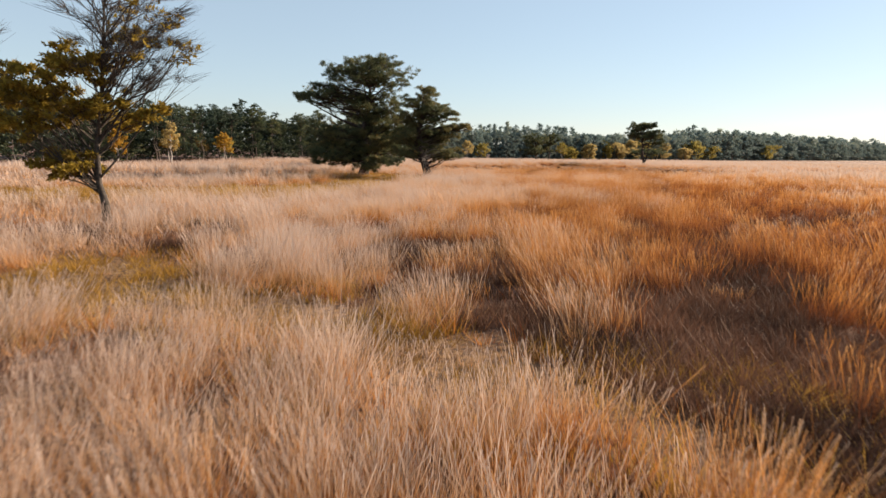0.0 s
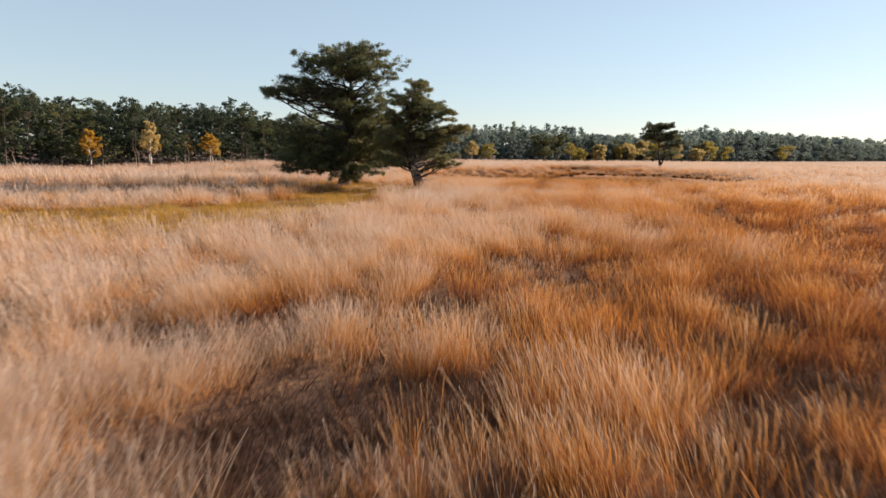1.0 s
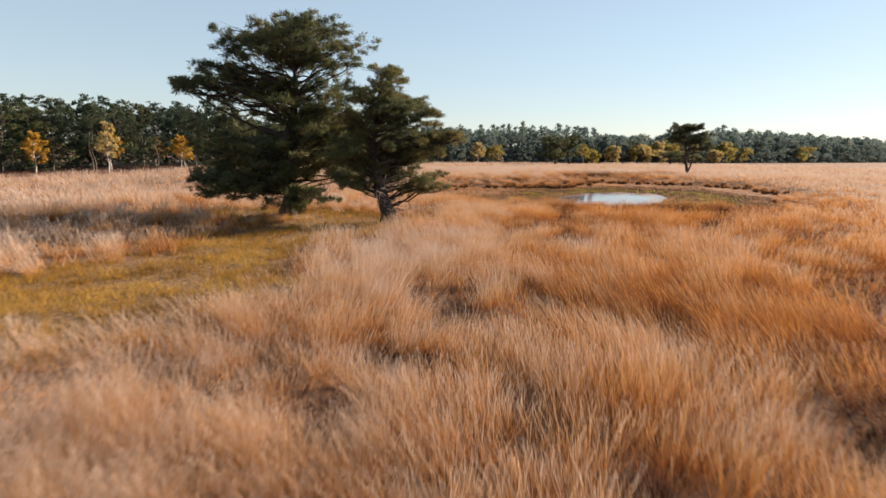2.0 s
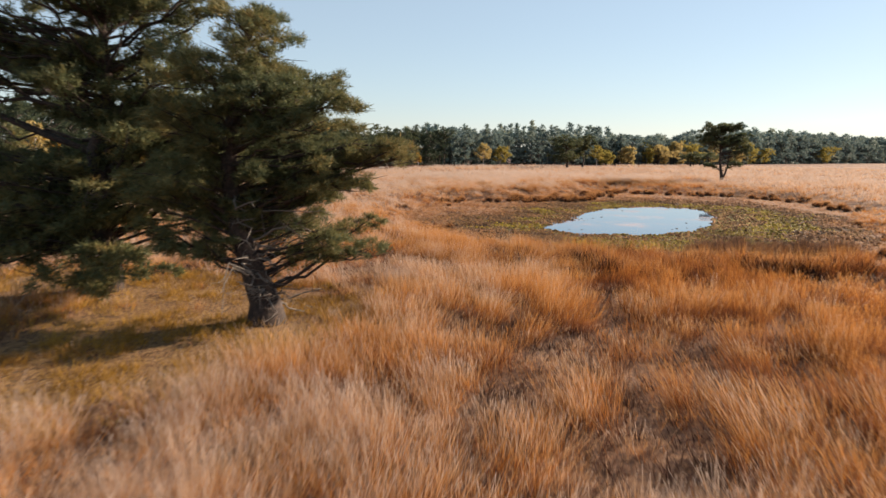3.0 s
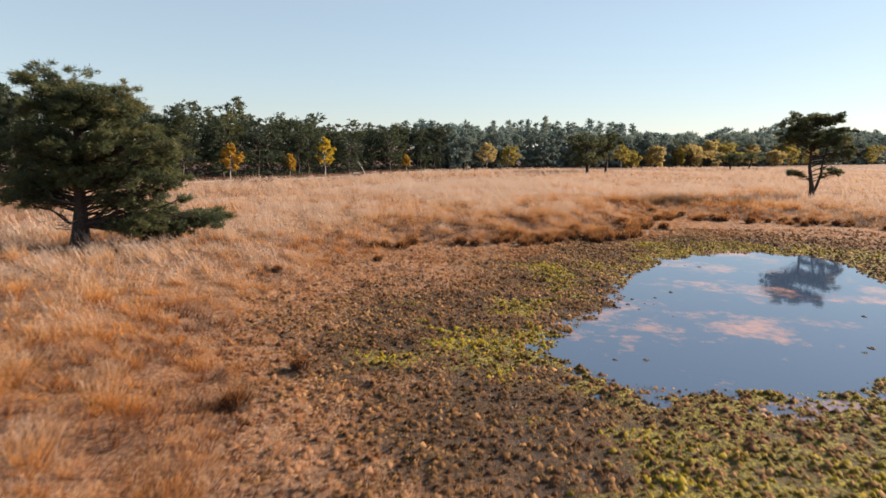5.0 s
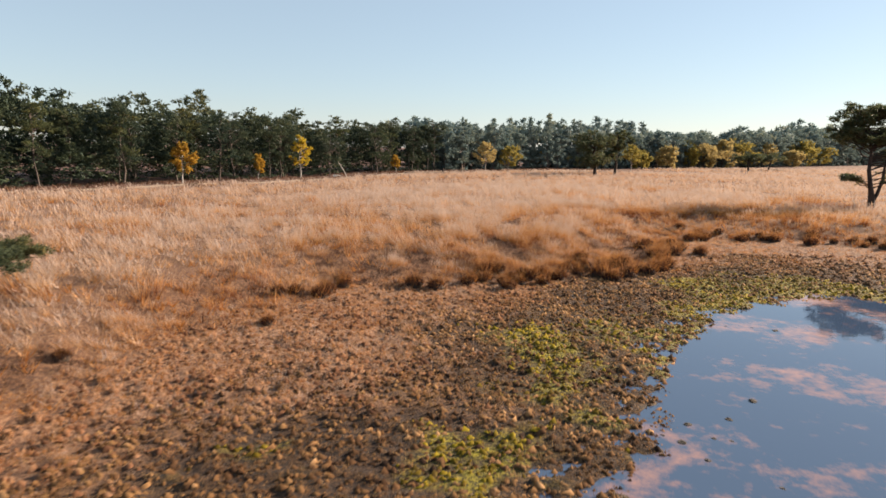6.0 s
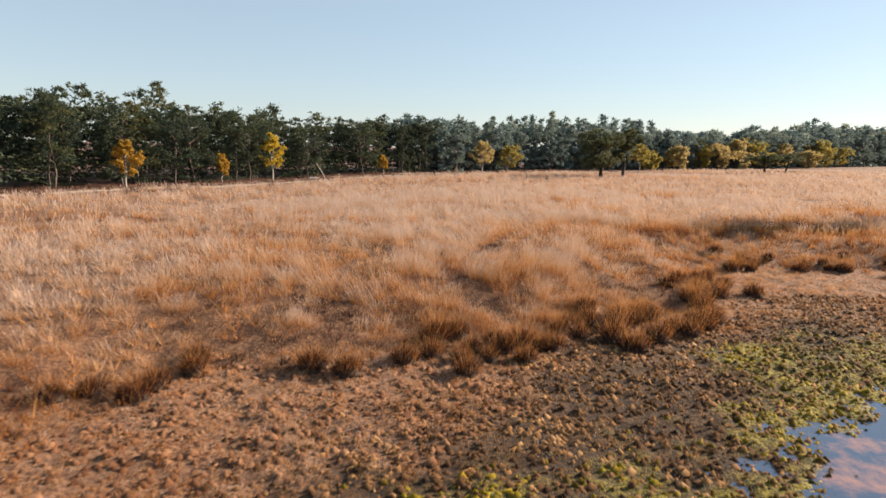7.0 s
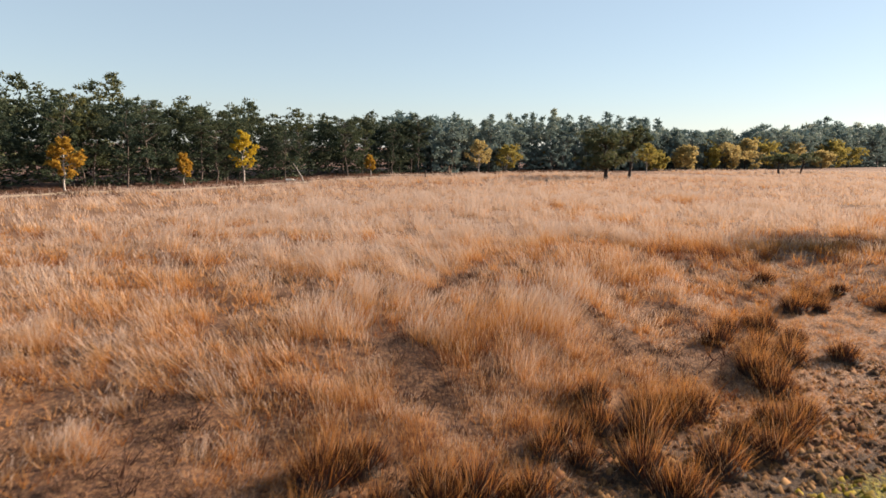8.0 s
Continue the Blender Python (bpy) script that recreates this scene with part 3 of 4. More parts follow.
def lumps(rng, name, label, material, per_m2, size, where, tone, category="moss"):
    """Small low tufted mounds scattered over the hollow, each an uneven seven-sided cone."""
    n = int(38 * 42 * per_m2)
    x, y = rng.uniform(8, 46, n), rng.uniform(72, 116, n)
    near = lateral(x, y) < 12
    ok = rng.uniform(0, 1, n) < where(x, y) * np.where(near, 1, 0.5) * (hollow(x, y) > -0.3)
    x, y, near = x[ok], y[ok], near[ok]
    n = len(x)
    rad = size * rng.uniform(0.5, 1.5, n) * np.where(near, 1, 1.35)
    ang = np.arange(7)[None] * 2 * math.pi / 7 + rng.uniform(0, 6.28, (n, 1))
    r = rad[:, None] * rng.uniform(0.55, 1.4, (n, 7))
    z = height(x, y)
    base = np.stack([x[:, None] + np.cos(ang) * r, y[:, None] + np.sin(ang) * r * 0.8, z[:, None] - 0.03 + rng.uniform(0, 0.35, (n, 7)) * rad[:, None]], -1)
    top = np.stack([x + rng.normal(0, 0.3, n) * rad, y + rng.normal(0, 0.3, n) * rad, z + rad * rng.uniform(0.5, 1.1, n)], -1)[:, None]
    v = np.concatenate([base, top], 1).reshape(-1, 3)
    k = np.arange(7)
    f = (np.stack([k, (k + 1) % 7, np.full(7, 7)], 1)[None] + 8 * np.arange(n)[:, None, None]).reshape(-1, 3)
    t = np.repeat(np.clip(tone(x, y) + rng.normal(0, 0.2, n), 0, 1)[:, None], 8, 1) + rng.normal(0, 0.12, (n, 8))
    # A darker foot on each mound, shade painted in between them.
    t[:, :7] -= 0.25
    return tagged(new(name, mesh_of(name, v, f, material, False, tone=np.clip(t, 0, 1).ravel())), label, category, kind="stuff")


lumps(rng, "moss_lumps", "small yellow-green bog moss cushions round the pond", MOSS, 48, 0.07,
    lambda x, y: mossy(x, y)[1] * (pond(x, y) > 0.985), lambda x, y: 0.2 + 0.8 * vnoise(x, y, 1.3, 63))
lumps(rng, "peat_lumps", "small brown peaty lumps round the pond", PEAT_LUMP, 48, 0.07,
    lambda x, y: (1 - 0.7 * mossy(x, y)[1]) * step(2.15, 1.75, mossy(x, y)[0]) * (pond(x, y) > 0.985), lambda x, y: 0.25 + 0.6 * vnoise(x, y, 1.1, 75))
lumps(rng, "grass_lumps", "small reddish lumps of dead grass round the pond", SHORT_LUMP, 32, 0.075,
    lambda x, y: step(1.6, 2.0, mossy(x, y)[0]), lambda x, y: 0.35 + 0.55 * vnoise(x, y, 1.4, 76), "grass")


def gaps(x, y):
    return 0.95 * step(0.46, 0.36, tufty(x, y)) * (1 - shade_patch(x, y)) * (hollow(x, y) < 0) * (trail(x, y) < 0) * (np.abs(x - path_x(y)) < 13)


# Heather in the grass gaps, partly there as the tussocks' shade.
low_cover(rng, "heather", "low dark brown heather deepening the painted shade between the grass tufts", ((-8, 38), (15, 124)), 190, 0.24, 0.014, HEATHER_SHADE, gaps, lambda x, y: vnoise(x, y, 1.1, 66), "heather")
low_cover(rng, "heather", "dark withered tufts in the trodden strip", ((-30, 13), (16, 70)), 40, 0.14, 0.014, HEATHER_SHADE,
    lambda x, y: (trail(x, y) > -0.3) * step(0.5, 0.7, vnoise(x, y, 0.8, 78)), lambda x, y: 0.3 + 0.7 * vnoise(x, y, 1.1, 66), "heather")
# Dark growth put in for the shadow holes beside the strip.
low_cover(rng, "heather", "bushy dark growth painting grass shade along the trodden strip", ((-8, 17), (16, 34)), 800, 0.3, 0.014, HEATHER_SHADE,
    lambda x, y: shade_patch(x, y) * 1.0, lambda x, y: vnoise(x, y, 1.1, 66), "heather")
low_cover(rng, "heather", "dark reddish heather along the wood", ((-50, 60), (85, 240)), 22, 0.35, 0.05, HEATHER_SHADE,
    lambda x, y: (inside(x, y, FIELD) > -1) * step(10, 6, inside(x, y, FIELD)) * (vnoise(x, y, 2.5, 67) > 0.35), lambda x, y: 0.3 + 0.7 * vnoise(x, y, 3, 68), "heather")


# ---- pines ----
def pads_in(rng, crown, share=1.0):
    """Foliage pads scattered through the ellipsoids (x, y, z, rx, ry, rz, count) of a crown, most near the skin."""
    out = []
    for x, y, z, rx, ry, rz, n in crown:
        for k in range(max(1, int(n * share))):
            d = rng.normal(size=3)
            d /= np.linalg.norm(d)
            r = rng.uniform(0.06, 1) ** 0.5
            out.append((x + d[0] * rx * r, y + d[1] * ry * r, max(0.35, z + d[2] * rz * r)))
    return np.array(out)


def padded(rng, trunk, r0, pads, size, tufts, up=0.5, twigs=3, start=0.5, sides=(10, 5, 6), flat=0.42, drop=(0.25, 0.65), limb_share=0.0, clumps=5, loose=0.26, slim=1.0):
    """A trunk, limbs out to the pads, twigs inside them, and the tufts' points, ways and outward normals, gathered in clumps."""
    wood, pos, way, norm = Wood(), [], [], []
    trunk = np.asarray(trunk, float)
    n = len(trunk)
    radii = r0 * (1 - 0.92 * np.linspace(0, 1, n)) ** 0.9
    radii[0] *= 1.5
    radii[1] *= 1.12
    wood.tube(trunk, radii, sides[0])
    for c in pads:
        far = math.hypot(c[0], c[1])
        zs = np.clip(c[2] - rng.uniform(*drop) * far - 0.2, trunk[1][2] + 0.2, trunk[-1][2] - 0.1)
        k = int(np.searchsorted(trunk[:, 2], zs)) - 1
        k = min(max(k, 0), n - 2)
        w = (zs - trunk[k][2]) / (trunk[k + 1][2] - trunk[k][2])
        a = trunk[k] + (trunk[k + 1] - trunk[k]) * w
        s = np.linspace(0, 1, sides[2])[:, None]
        ln = np.linalg.norm(c - a)
        p = a + (c - a) * s + np.array([0, 0, 1]) * (0.12 * ln * s * (1 - s) * rng.uniform(-1.5, 1.5)) + rng.normal(size=(sides[2], 3)) * 0.035 * ln * s * (1 - s) * 4
        wood.tube(p, slim * (0.016 + 0.013 * ln) * (1 - 0.8 * s[:, 0]), sides[1])
        out = np.array([c[0], c[1], 0]) / (far + 1e-6)
        sz = size * rng.uniform(0.7, 1.3)
        for m in range(twigs):
            q1 = c + rng.normal(size=3) * sz * np.array([0.55, 0.55, 0.22])
            q0 = along(p, rng.uniform(start, 0.95))
            q = np.stack([q0, q0 * 0.5 + q1 * 0.5 + rng.normal(size=3) * 0.06, q1])
            wood.tube(q, slim * np.array([0.014, 0.01, 0.004]), 3)
        hub = rng.normal(size=(clumps, 3))
        hub *= (rng.uniform(0.1, 1, (clumps, 1)) ** 0.4) / np.linalg.norm(hub, axis=1, keepdims=True)
        hub, puff = hub[rng.integers(clumps, size=tufts)], rng.normal(size=(tufts, 3))
        puff /= np.linalg.norm(puff, axis=1, keepdims=True)
        t = hub * 0.85 + puff * loose * rng.uniform(0.3, 1.4, (tufts, 1))
        norm.append(puff + 0.6 * hub + np.array([0, 0, 0.35]))
        on = rng.uniform(0, 1, tufts) < limb_share
        spread = c + t * sz * np.array([1.0, 1.0, flat])
        spread[on] = [along(p, u) for u in rng.uniform(0.4, 1, on.sum())] + t[on] * sz * np.array([0.45, 0.45, 0.3]) if on.any() else spread[on]
        pos.append(spread)
        way.append(np.tile(out * 0.7 + np.array([0, 0, up]), (tufts, 1)) + t * 0.5)
    return wood, np.concatenate(pos), np.concatenate(way), np.concatenate(norm)


def dead_twigs(rng, trunk, count, span, reach, arc):
    twigs = Wood()
    for k in range(count):
        p0 = along(np.asarray(trunk, float), rng.uniform(*span))
        p = limb(rng, p0, rng.uniform(*arc), rng.uniform(0.5, reach), rng.uniform(-0.1, 0.45), rng.uniform(-0.35, 0.2), 7, 0.25)
        twigs.tube(p, 0.03 * (1 - 0.8 * np.linspace(0, 1, 7)), 4)
        for m in range(4):
            q = limb(rng, along(p, rng.uniform(0.3, 0.95)), rng.uniform(0, 6.28), rng.uniform(0.2, 0.7), rng.uniform(-0.5, 0.3), 0, 4, 0.3)
            twigs.tube(q, 0.009 * np.array([1, 0.8, 0.6, 0.3]), 3)
    return twigs.mesh("deadwood", DEAD_WOOD)


def pine(x, y, label, trunk, r0, crown, seed, size, tufts, needle, dead=(), fork=(), backlit=0.0):
    rng = np.random.default_rng(seed)
    wood, pos, way, norm = padded(rng, trunk, r0, pads_in(rng, crown), size, tufts, drop=(0.05, 0.5), limb_share=0.22)
    if fork:
        wood.tube(fork, np.linspace(0.62, 0.15, len(fork)) * r0, 8)
    tree = thing("pine_tree", x, y, label, "tree", "heath pines")
    part("trunk", wood.mesh("trunk", PINE_BARK), tree)
    # The browner tone paints in sunlight coming through the crown.
    tone = np.clip(0.1 + backlit + 0.6 * vnoise(pos[:, 0] + 50, pos[:, 1] + pos[:, 2], 0.9, seed) + rng.normal(0, 0.12, len(pos)), 0, 1)
    v, f, a = sprays(rng, pos, way, *needle, tone=tone, norm=norm)
    part("crown", mesh_of("crown", v, f, NEEDLES, tone=a), tree)
    if dead:
        part("deadwood", dead_twigs(rng, trunk, *dead), tree, "bare grey dead twigs")
    return tree


rs = np.random.default_rng(3)
pine(2.0, 63.0, "tall spreading dark green pine with low sweeping branches", stem(rs, 8.3, (0.9, -0.5), 10, 0.12), 0.33,
    [(0.5, -0.3, 7.7, 3.6, 3.0, 1.6, 84), (-2.9, 0, 6.2, 2.0, 2.0, 0.8, 26), (-2.2, 0, 2.9, 2.3, 2.3, 1.7, 44), (1.6, -0.3, 2.9, 2.2, 2.2, 1.7, 36), (0.8, 0.2, 5.4, 2.8, 2.4, 1.0, 32), (-4.0, -0.8, 6.0, 0.9, 1.0, 0.4, 7), (1.0, -2.2, 1.1, 1.7, 1.0, 0.5, 14), (-1.6, -0.6, 2.0, 2.6, 1.8, 0.9, 26), (-2.4, -0.8, 1.6, 2.2, 1.6, 0.7, 24), (0.3, 0.2, 3.6, 1.6, 1.6, 1.2, 18), (2.2, -0.2, 4.6, 1.8, 2.0, 1.1, 20)],
    11, 0.74, 62, (10, 0.16, 0.032), (14, (0.08, 0.4), 1.8, (0, 6.28)), backlit=0.08)
pine(7.1, 60.1, "leaning pine with thick flared trunk and dead lower twigs", [(0.0, 0, -0.3), (-0.05, 0, 0.5), (-0.3, 0, 1.2), (-0.6, 0, 2.2), (-0.75, 0, 3.4), (-0.6, 0, 4.6), (-0.4, 0.1, 5.6), (-0.3, 0.1, 6.2)], 0.34,
    [(-0.4, 0.1, 5.6, 1.5, 1.6, 1.1, 34), (0.9, 0.6, 5.2, 1.0, 1.2, 0.6, 12), (2.0, 0.4, 3.7, 1.3, 0.8, 0.3, 14), (1.4, 0.4, 1.9, 1.1, 0.9, 0.7, 12), (-1.6, 0, 3.3, 1.4, 1.6, 1.4, 34), (0.2, 0.5, 3.0, 1.2, 1.6, 1.0, 18), (0.6, -1.0, 4.6, 1.4, 1.2, 1.0, 18), (0.8, 0.7, 2.9, 1.1, 0.8, 0.6, 10), (-0.9, 0.2, 4.4, 1.6, 1.6, 1.2, 22), (-1.5, 0.2, 2.0, 1.2, 1.2, 0.7, 14), (1.5, -0.2, 3.4, 1.0, 0.9, 0.45, 10), (0.3, 0.8, 2.4, 1.0, 0.8, 0.7, 12)],
    12, 0.56, 72, (14, 0.12, 0.018), (28, (0.12, 0.5), 1.9, (-1.7, 0.6)), backlit=0.2)
pine(-0.8, 99.8, "broad round pine with branches down to the ground", stem(rs, 6.6, (0.1, 0), 9, 0.1), 0.36,
    [(-0.9, 0, 6.7, 1.9, 2.2, 1.2, 38), (1.4, 0.3, 6.3, 1.9, 2.2, 1.1, 34), (-1.9, 0, 4.7, 1.5, 2.0, 0.9, 22), (2.6, 0, 4.6, 1.9, 2.2, 0.9, 28), (0.3, -1, 5.2, 1.9, 1.6, 1.2, 24), (-2.2, 0, 2.3, 1.1, 1.3, 0.9, 20), (3.0, 0.4, 2.8, 1.8, 1.8, 1.2, 32), (4.9, 2.0, 1.2, 1.6, 1.1, 0.5, 16), (0.6, 0.3, 3.4, 2.3, 2.2, 1.0, 30), (3.3, 0.8, 1.1, 2.0, 1.6, 0.7, 40), (-1.4, 0.2, 3.4, 1.4, 1.6, 0.9, 18)],
    13, 0.75, 60, (10, 0.16, 0.036), (12, (0.08, 0.35), 1.8, (0, 6.28)))
pine(53.1, 134.5, "lone open-crowned pine with forked stem", [(0, 0, -0.3), (-0.05, 0, 0.8), (-0.25, 0, 1.8), (-0.5, 0.1, 3.2), (-0.5, 0.1, 4.8), (-0.9, 0.1, 6.4), (-1.2, 0, 8.0)], 0.27,
    [(-1.8, 0, 7.6, 2.3, 2.2, 1.0, 36), (0.6, 0, 7.9, 1.8, 1.8, 0.8, 24), (2.1, 0, 6.2, 1.8, 1.8, 1.2, 30), (-0.4, 0, 5.9, 2.3, 1.8, 0.9, 24), (-2.8, 0, 6.2, 1.3, 1.6, 0.7, 16), (2.7, 0, 4.6, 1.2, 1.2, 0.6, 10), (-2.3, 0, 2.6, 0.7, 0.6, 0.35, 5), (1.9, 0, 2.9, 0.8, 0.8, 0.5, 6)],
    14, 0.58, 50, (8, 0.19, 0.055), fork=[(0, 0, 0.5), (0.35, 0, 1.3), (0.65, 0, 2.4), (0.7, 0, 3.8), (1.1, 0.1, 5.2), (1.7, 0, 6.6)])
pine(44.2, 194.0, "broad dark pine standing before the far wood", stem(rs, 7.2, (-0.6, 0), 9, 0.14), 0.3, [(-0.6, 0, 5.6, 3.9, 3.4, 2.4, 58), (-1.2, 0, 3.0, 3.8, 3.2, 1.2, 30)], 15, 0.95, 34, (8, 0.3, 0.085))
pine(49.5, 201.0, "slimmer dark pine standing before the far wood", stem(rs, 8.0, (0.2, 0), 9, 0.14), 0.24, [(0.2, 0, 6.6, 2.6, 2.4, 2.2, 34), (-0.6, 0, 4.0, 2.4, 2.2, 1.4, 16)], 16, 0.9, 40, (10, 0.3, 0.07))


# ---- the wood's edge ----
def edge_points(step_m, back, rng, wob):
    out = []
    for (ax, ay), (bx, by) in zip(EDGE, EDGE[1:]):
        ln = math.hypot(bx - ax, by - ay)
        gap = step_m * (1 if by < 300 else 2)
        nx_, ny_ = -(by - ay) / ln, (bx - ax) / ln
        count = max(1, int(ln / gap))
        for k in range(count):
            s = (k + 0.5) / count
            out.append((ax + (bx - ax) * s + nx_ * back + rng.normal(0, wob), ay + (by - ay) * s + ny_ * back + rng.normal(0, wob)))
    return out


def lift(x):
    """How tall the wood stands along its edge."""
    return np.interp(x, [-70, -40, -18, -6, 30, 100, 200], [1.14, 1.06, 1.0, 1.0, 1.0, 1.1, 1.62])


rng = np.random.default_rng(21)
protos = []
for k, (h, low) in enumerate([(9.0, 0.3), (9.5, 0.34), (8.6, 0.26), (9.7, 0.38), (8.2, 0.22), (9.2, 0.32), (8.8, 0.28), (9.9, 0.4), (7.4, 0.12), (11.0, 0.12), (10.4, 0.1)]):
    trunk = stem(rng, h * 0.93, (rng.normal(0, 0.4), rng.normal(0, 0.4)), 7, 0.12)
    if k < 9:
        wide = rng.uniform(1.9, 2.6)
        mid = (1 + low) / 2
        pads = pads_in(rng, [(0, 0, h * (mid + 0.1), wide, wide, h * (0.86 - mid), 24), (0, 0, h * (low + 0.1), wide, wide, h * 0.12, 8), (rng.normal(0, 0.5), rng.normal(0, 0.5), h * 0.95, 0.7, 0.7, 0.3, 3)])
    else:
        zs = np.linspace(low, 1.02, 30) * h
        reach = 1.7 * (1.06 - np.linspace(low, 1.02, 30)) + 0.1
        pads = np.stack([np.cos(np.arange(30) * 2.4) * reach, np.sin(np.arange(30) * 2.4) * reach, zs], 1)
    size = 0.82 if k < 9 else 0.55
    wood, pos, way, norm = padded(rng, trunk, 0.09, pads, size, 28, up=0.3, twigs=0, sides=(6, 3, 3), flat=0.5, clumps=4, loose=0.34)
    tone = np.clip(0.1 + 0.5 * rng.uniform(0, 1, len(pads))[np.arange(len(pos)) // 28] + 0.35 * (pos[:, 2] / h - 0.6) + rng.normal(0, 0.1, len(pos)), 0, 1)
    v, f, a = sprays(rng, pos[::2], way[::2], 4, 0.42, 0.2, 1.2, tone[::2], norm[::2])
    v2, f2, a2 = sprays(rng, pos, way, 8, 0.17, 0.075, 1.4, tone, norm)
    protos.append((wood.mesh("trunk", WOOD_BARK), mesh_of("crown", v, f, HAZED_NEEDLES, tone=a), v, a, mesh_of("crown", v2, f2, EDGE_NEEDLES, tone=a2), v2, a2))


def close_by(x, y):
    return 70 < y < 212 and x < 20


for k, (x, y) in enumerate(edge_points(2.5, 0.5, rng, 1.0)):
    tree = thing("pine_tree", x, y, "dark green pine at the edge of the wood", "tree", "pines at the wood's edge", rng.uniform(0, 6.28), rng.uniform(0.8, 1.05) * lift(x))
    p = protos[9 + rng.integers(2) if 28 < x < 75 and rng.uniform() < 0.45 else rng.integers(9)]
    part("trunk", p[0], tree)
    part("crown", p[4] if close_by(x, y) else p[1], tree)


def wood_mass(name, label, rows, scale, near, share, grow_by, flat=1.0, drop=0.0):
    """Crowns of the trees behind the edge, joined: the stretch that is passed near, or the rest."""
    far_v, far_a = [], []
    src = 5 if near else 2
    for back, gap in rows:
        for x, y in edge_points(gap, back, rng, 1.0):
            if close_by(x, y) != near:
                continue
            p = protos[9 + rng.integers(2) if 28 < x < 75 and rng.uniform() < 0.6 else rng.integers(9)]
            ang, s = rng.uniform(0, 6.28), scale * (rng.uniform(0.82, 1.06) if src == 5 else rng.uniform(0.9, 1.12)) * lift(x) * (1.14 if rng.uniform() < 0.07 else 1)
            c_, s_ = math.cos(ang) * s, math.sin(ang) * s
            pick = rng.permutation(len(p[src]) // 3)[:share]
            v = p[src].reshape(-1, 3, 3)[pick]
            mid = v.mean(1, keepdims=True)
            v = (mid + (v - mid) * grow_by).reshape(-1, 3)
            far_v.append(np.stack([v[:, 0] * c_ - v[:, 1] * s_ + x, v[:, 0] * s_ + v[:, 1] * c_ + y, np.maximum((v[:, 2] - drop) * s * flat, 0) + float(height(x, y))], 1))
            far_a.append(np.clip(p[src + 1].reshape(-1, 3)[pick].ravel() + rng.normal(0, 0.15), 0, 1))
    far_v, far_a = np.concatenate(far_v), np.concatenate(far_a)
    tagged(new(name, mesh_of(name, far_v, np.arange(len(far_v)).reshape(-1, 3), FAR_NEEDLES if near else HAZED_NEEDLES, tone=far_a)), label, "wood", kind="stuff")


wood_mass("pine_wood", "dense dark pine wood behind the edge trees", ((3.0, 2.6), (6.0, 3.0), (10.0, 3.4), (15.0, 4.0), (21.0, 4.0)), 1.0, True, 1500, 2.2)
wood_mass("pine_wood", "far dark pine wood along the heath", ((3.0, 2.8), (6.0, 3.0), (10.0, 3.4), (15.0, 4.0)), 1.04, False, 460, 1.8)
# Low dark crowns added to stand for the shade between the trunks.
wood_mass("undergrowth", "dark foliage added as the shade below the pines", ((1.6, 2.2), (4.0, 2.4), (8.0, 2.8), (14.0, 3.2)), 0.95, True, 520, 3.0, 0.6, 2.2)
wood_mass("undergrowth", "dark low crowns added to close the gaps deep in the wood", ((18.0, 3.2), (25.0, 3.2)), 0.95, True, 520, 3.0, 0.9, 1.6)
wood_mass("undergrowth", "dark foliage added as the shade below the far pines", ((2.5, 2.2), (5.0, 2.4), (9.0, 3.0)), 0.95, False, 240, 2.8, 0.55, 2.6)


# ---- small broadleaved trees ----
def leafy(x, y, h, wide, label, leaves, bark=BIRCH_BARK, seed=0, density=1.0, low=0.25, name="birch_tree", group="autumn birches", size=0.2):
    rng = np.random.default_rng(seed)
    trunk = stem(rng, h * 0.95, (rng.normal(0, 0.03) * h, rng.normal(0, 0.03) * h), 7, 0.02 * h)
    limbs = []
    for k in range(18):
        f = low + (0.98 - low) * (k + rng.uniform(0, 1)) / 18
        reach = wide * 0.5 * np.interp(f, [low, low + 0.25, 0.7, 1], [0.7, 1.0, 0.6, 0.15])
        limbs.append((f, k * 2.4 + rng.normal(0, 0.3), reach * rng.uniform(0.7, 1.15), rng.uniform(0.3, 0.8), 0.1))
    wood, pos, way = grow(rng, trunk, 0.012 * h, limbs, nsub=5, sublen=0.45, ntuft=max(2, int(4 * density)), jit=0.12 * wide / 3, twig=0.01)
    tree = thing(name, x, y, label, "tree", group)
    part("trunk", wood.mesh("trunk", bark), tree)
    v, f, a = sprays(rng, pos, way, 9, size, size * 0.7, 1.3)
    part("crown", mesh_of("crown", v, f, leaves, tone=a), tree)
    return tree


leafy(-12.2, 152.5, 4.6, 2.8, "small orange birch before the dark wood", ORANGE, seed=1)
leafy(-7.6, 165.5, 3.4, 1.7, "slim young orange birch at the wood's edge", ORANGE, seed=2)
leafy(-3.8, 173.0, 6.2, 3.4, "bright yellow birch at the wood's edge", YELLOW, seed=3)
leafy(8.2, 195, 3.2, 1.6, "thin pale birch sapling", ORANGE, seed=4)
leafy(25.5, 213, 6.0, 5.0, "yellow-green rounded birch at the far wood", PALE, seed=5, size=0.3)
leafy(31.5, 224, 5.2, 5.2, "olive yellow bushy tree at the far wood", OLIVE, seed=6, low=0.12, size=0.3)
leafy(41.0, 240, 4.0, 2.0, "slim orange sapling at the far wood", ORANGE, seed=17, size=0.3)
leafy(60.5, 228, 6.2, 5.0, "olive green birch beside the dark pines", OLIVE, seed=7, size=0.3)
leafy(-26.5, 127, 4.4, 3.0, "yellow-green birch before the wood", OLIVE, seed=8)
leafy(-32.5, 131, 4.8, 3.2, "golden birch before the wood", PALE, seed=9)
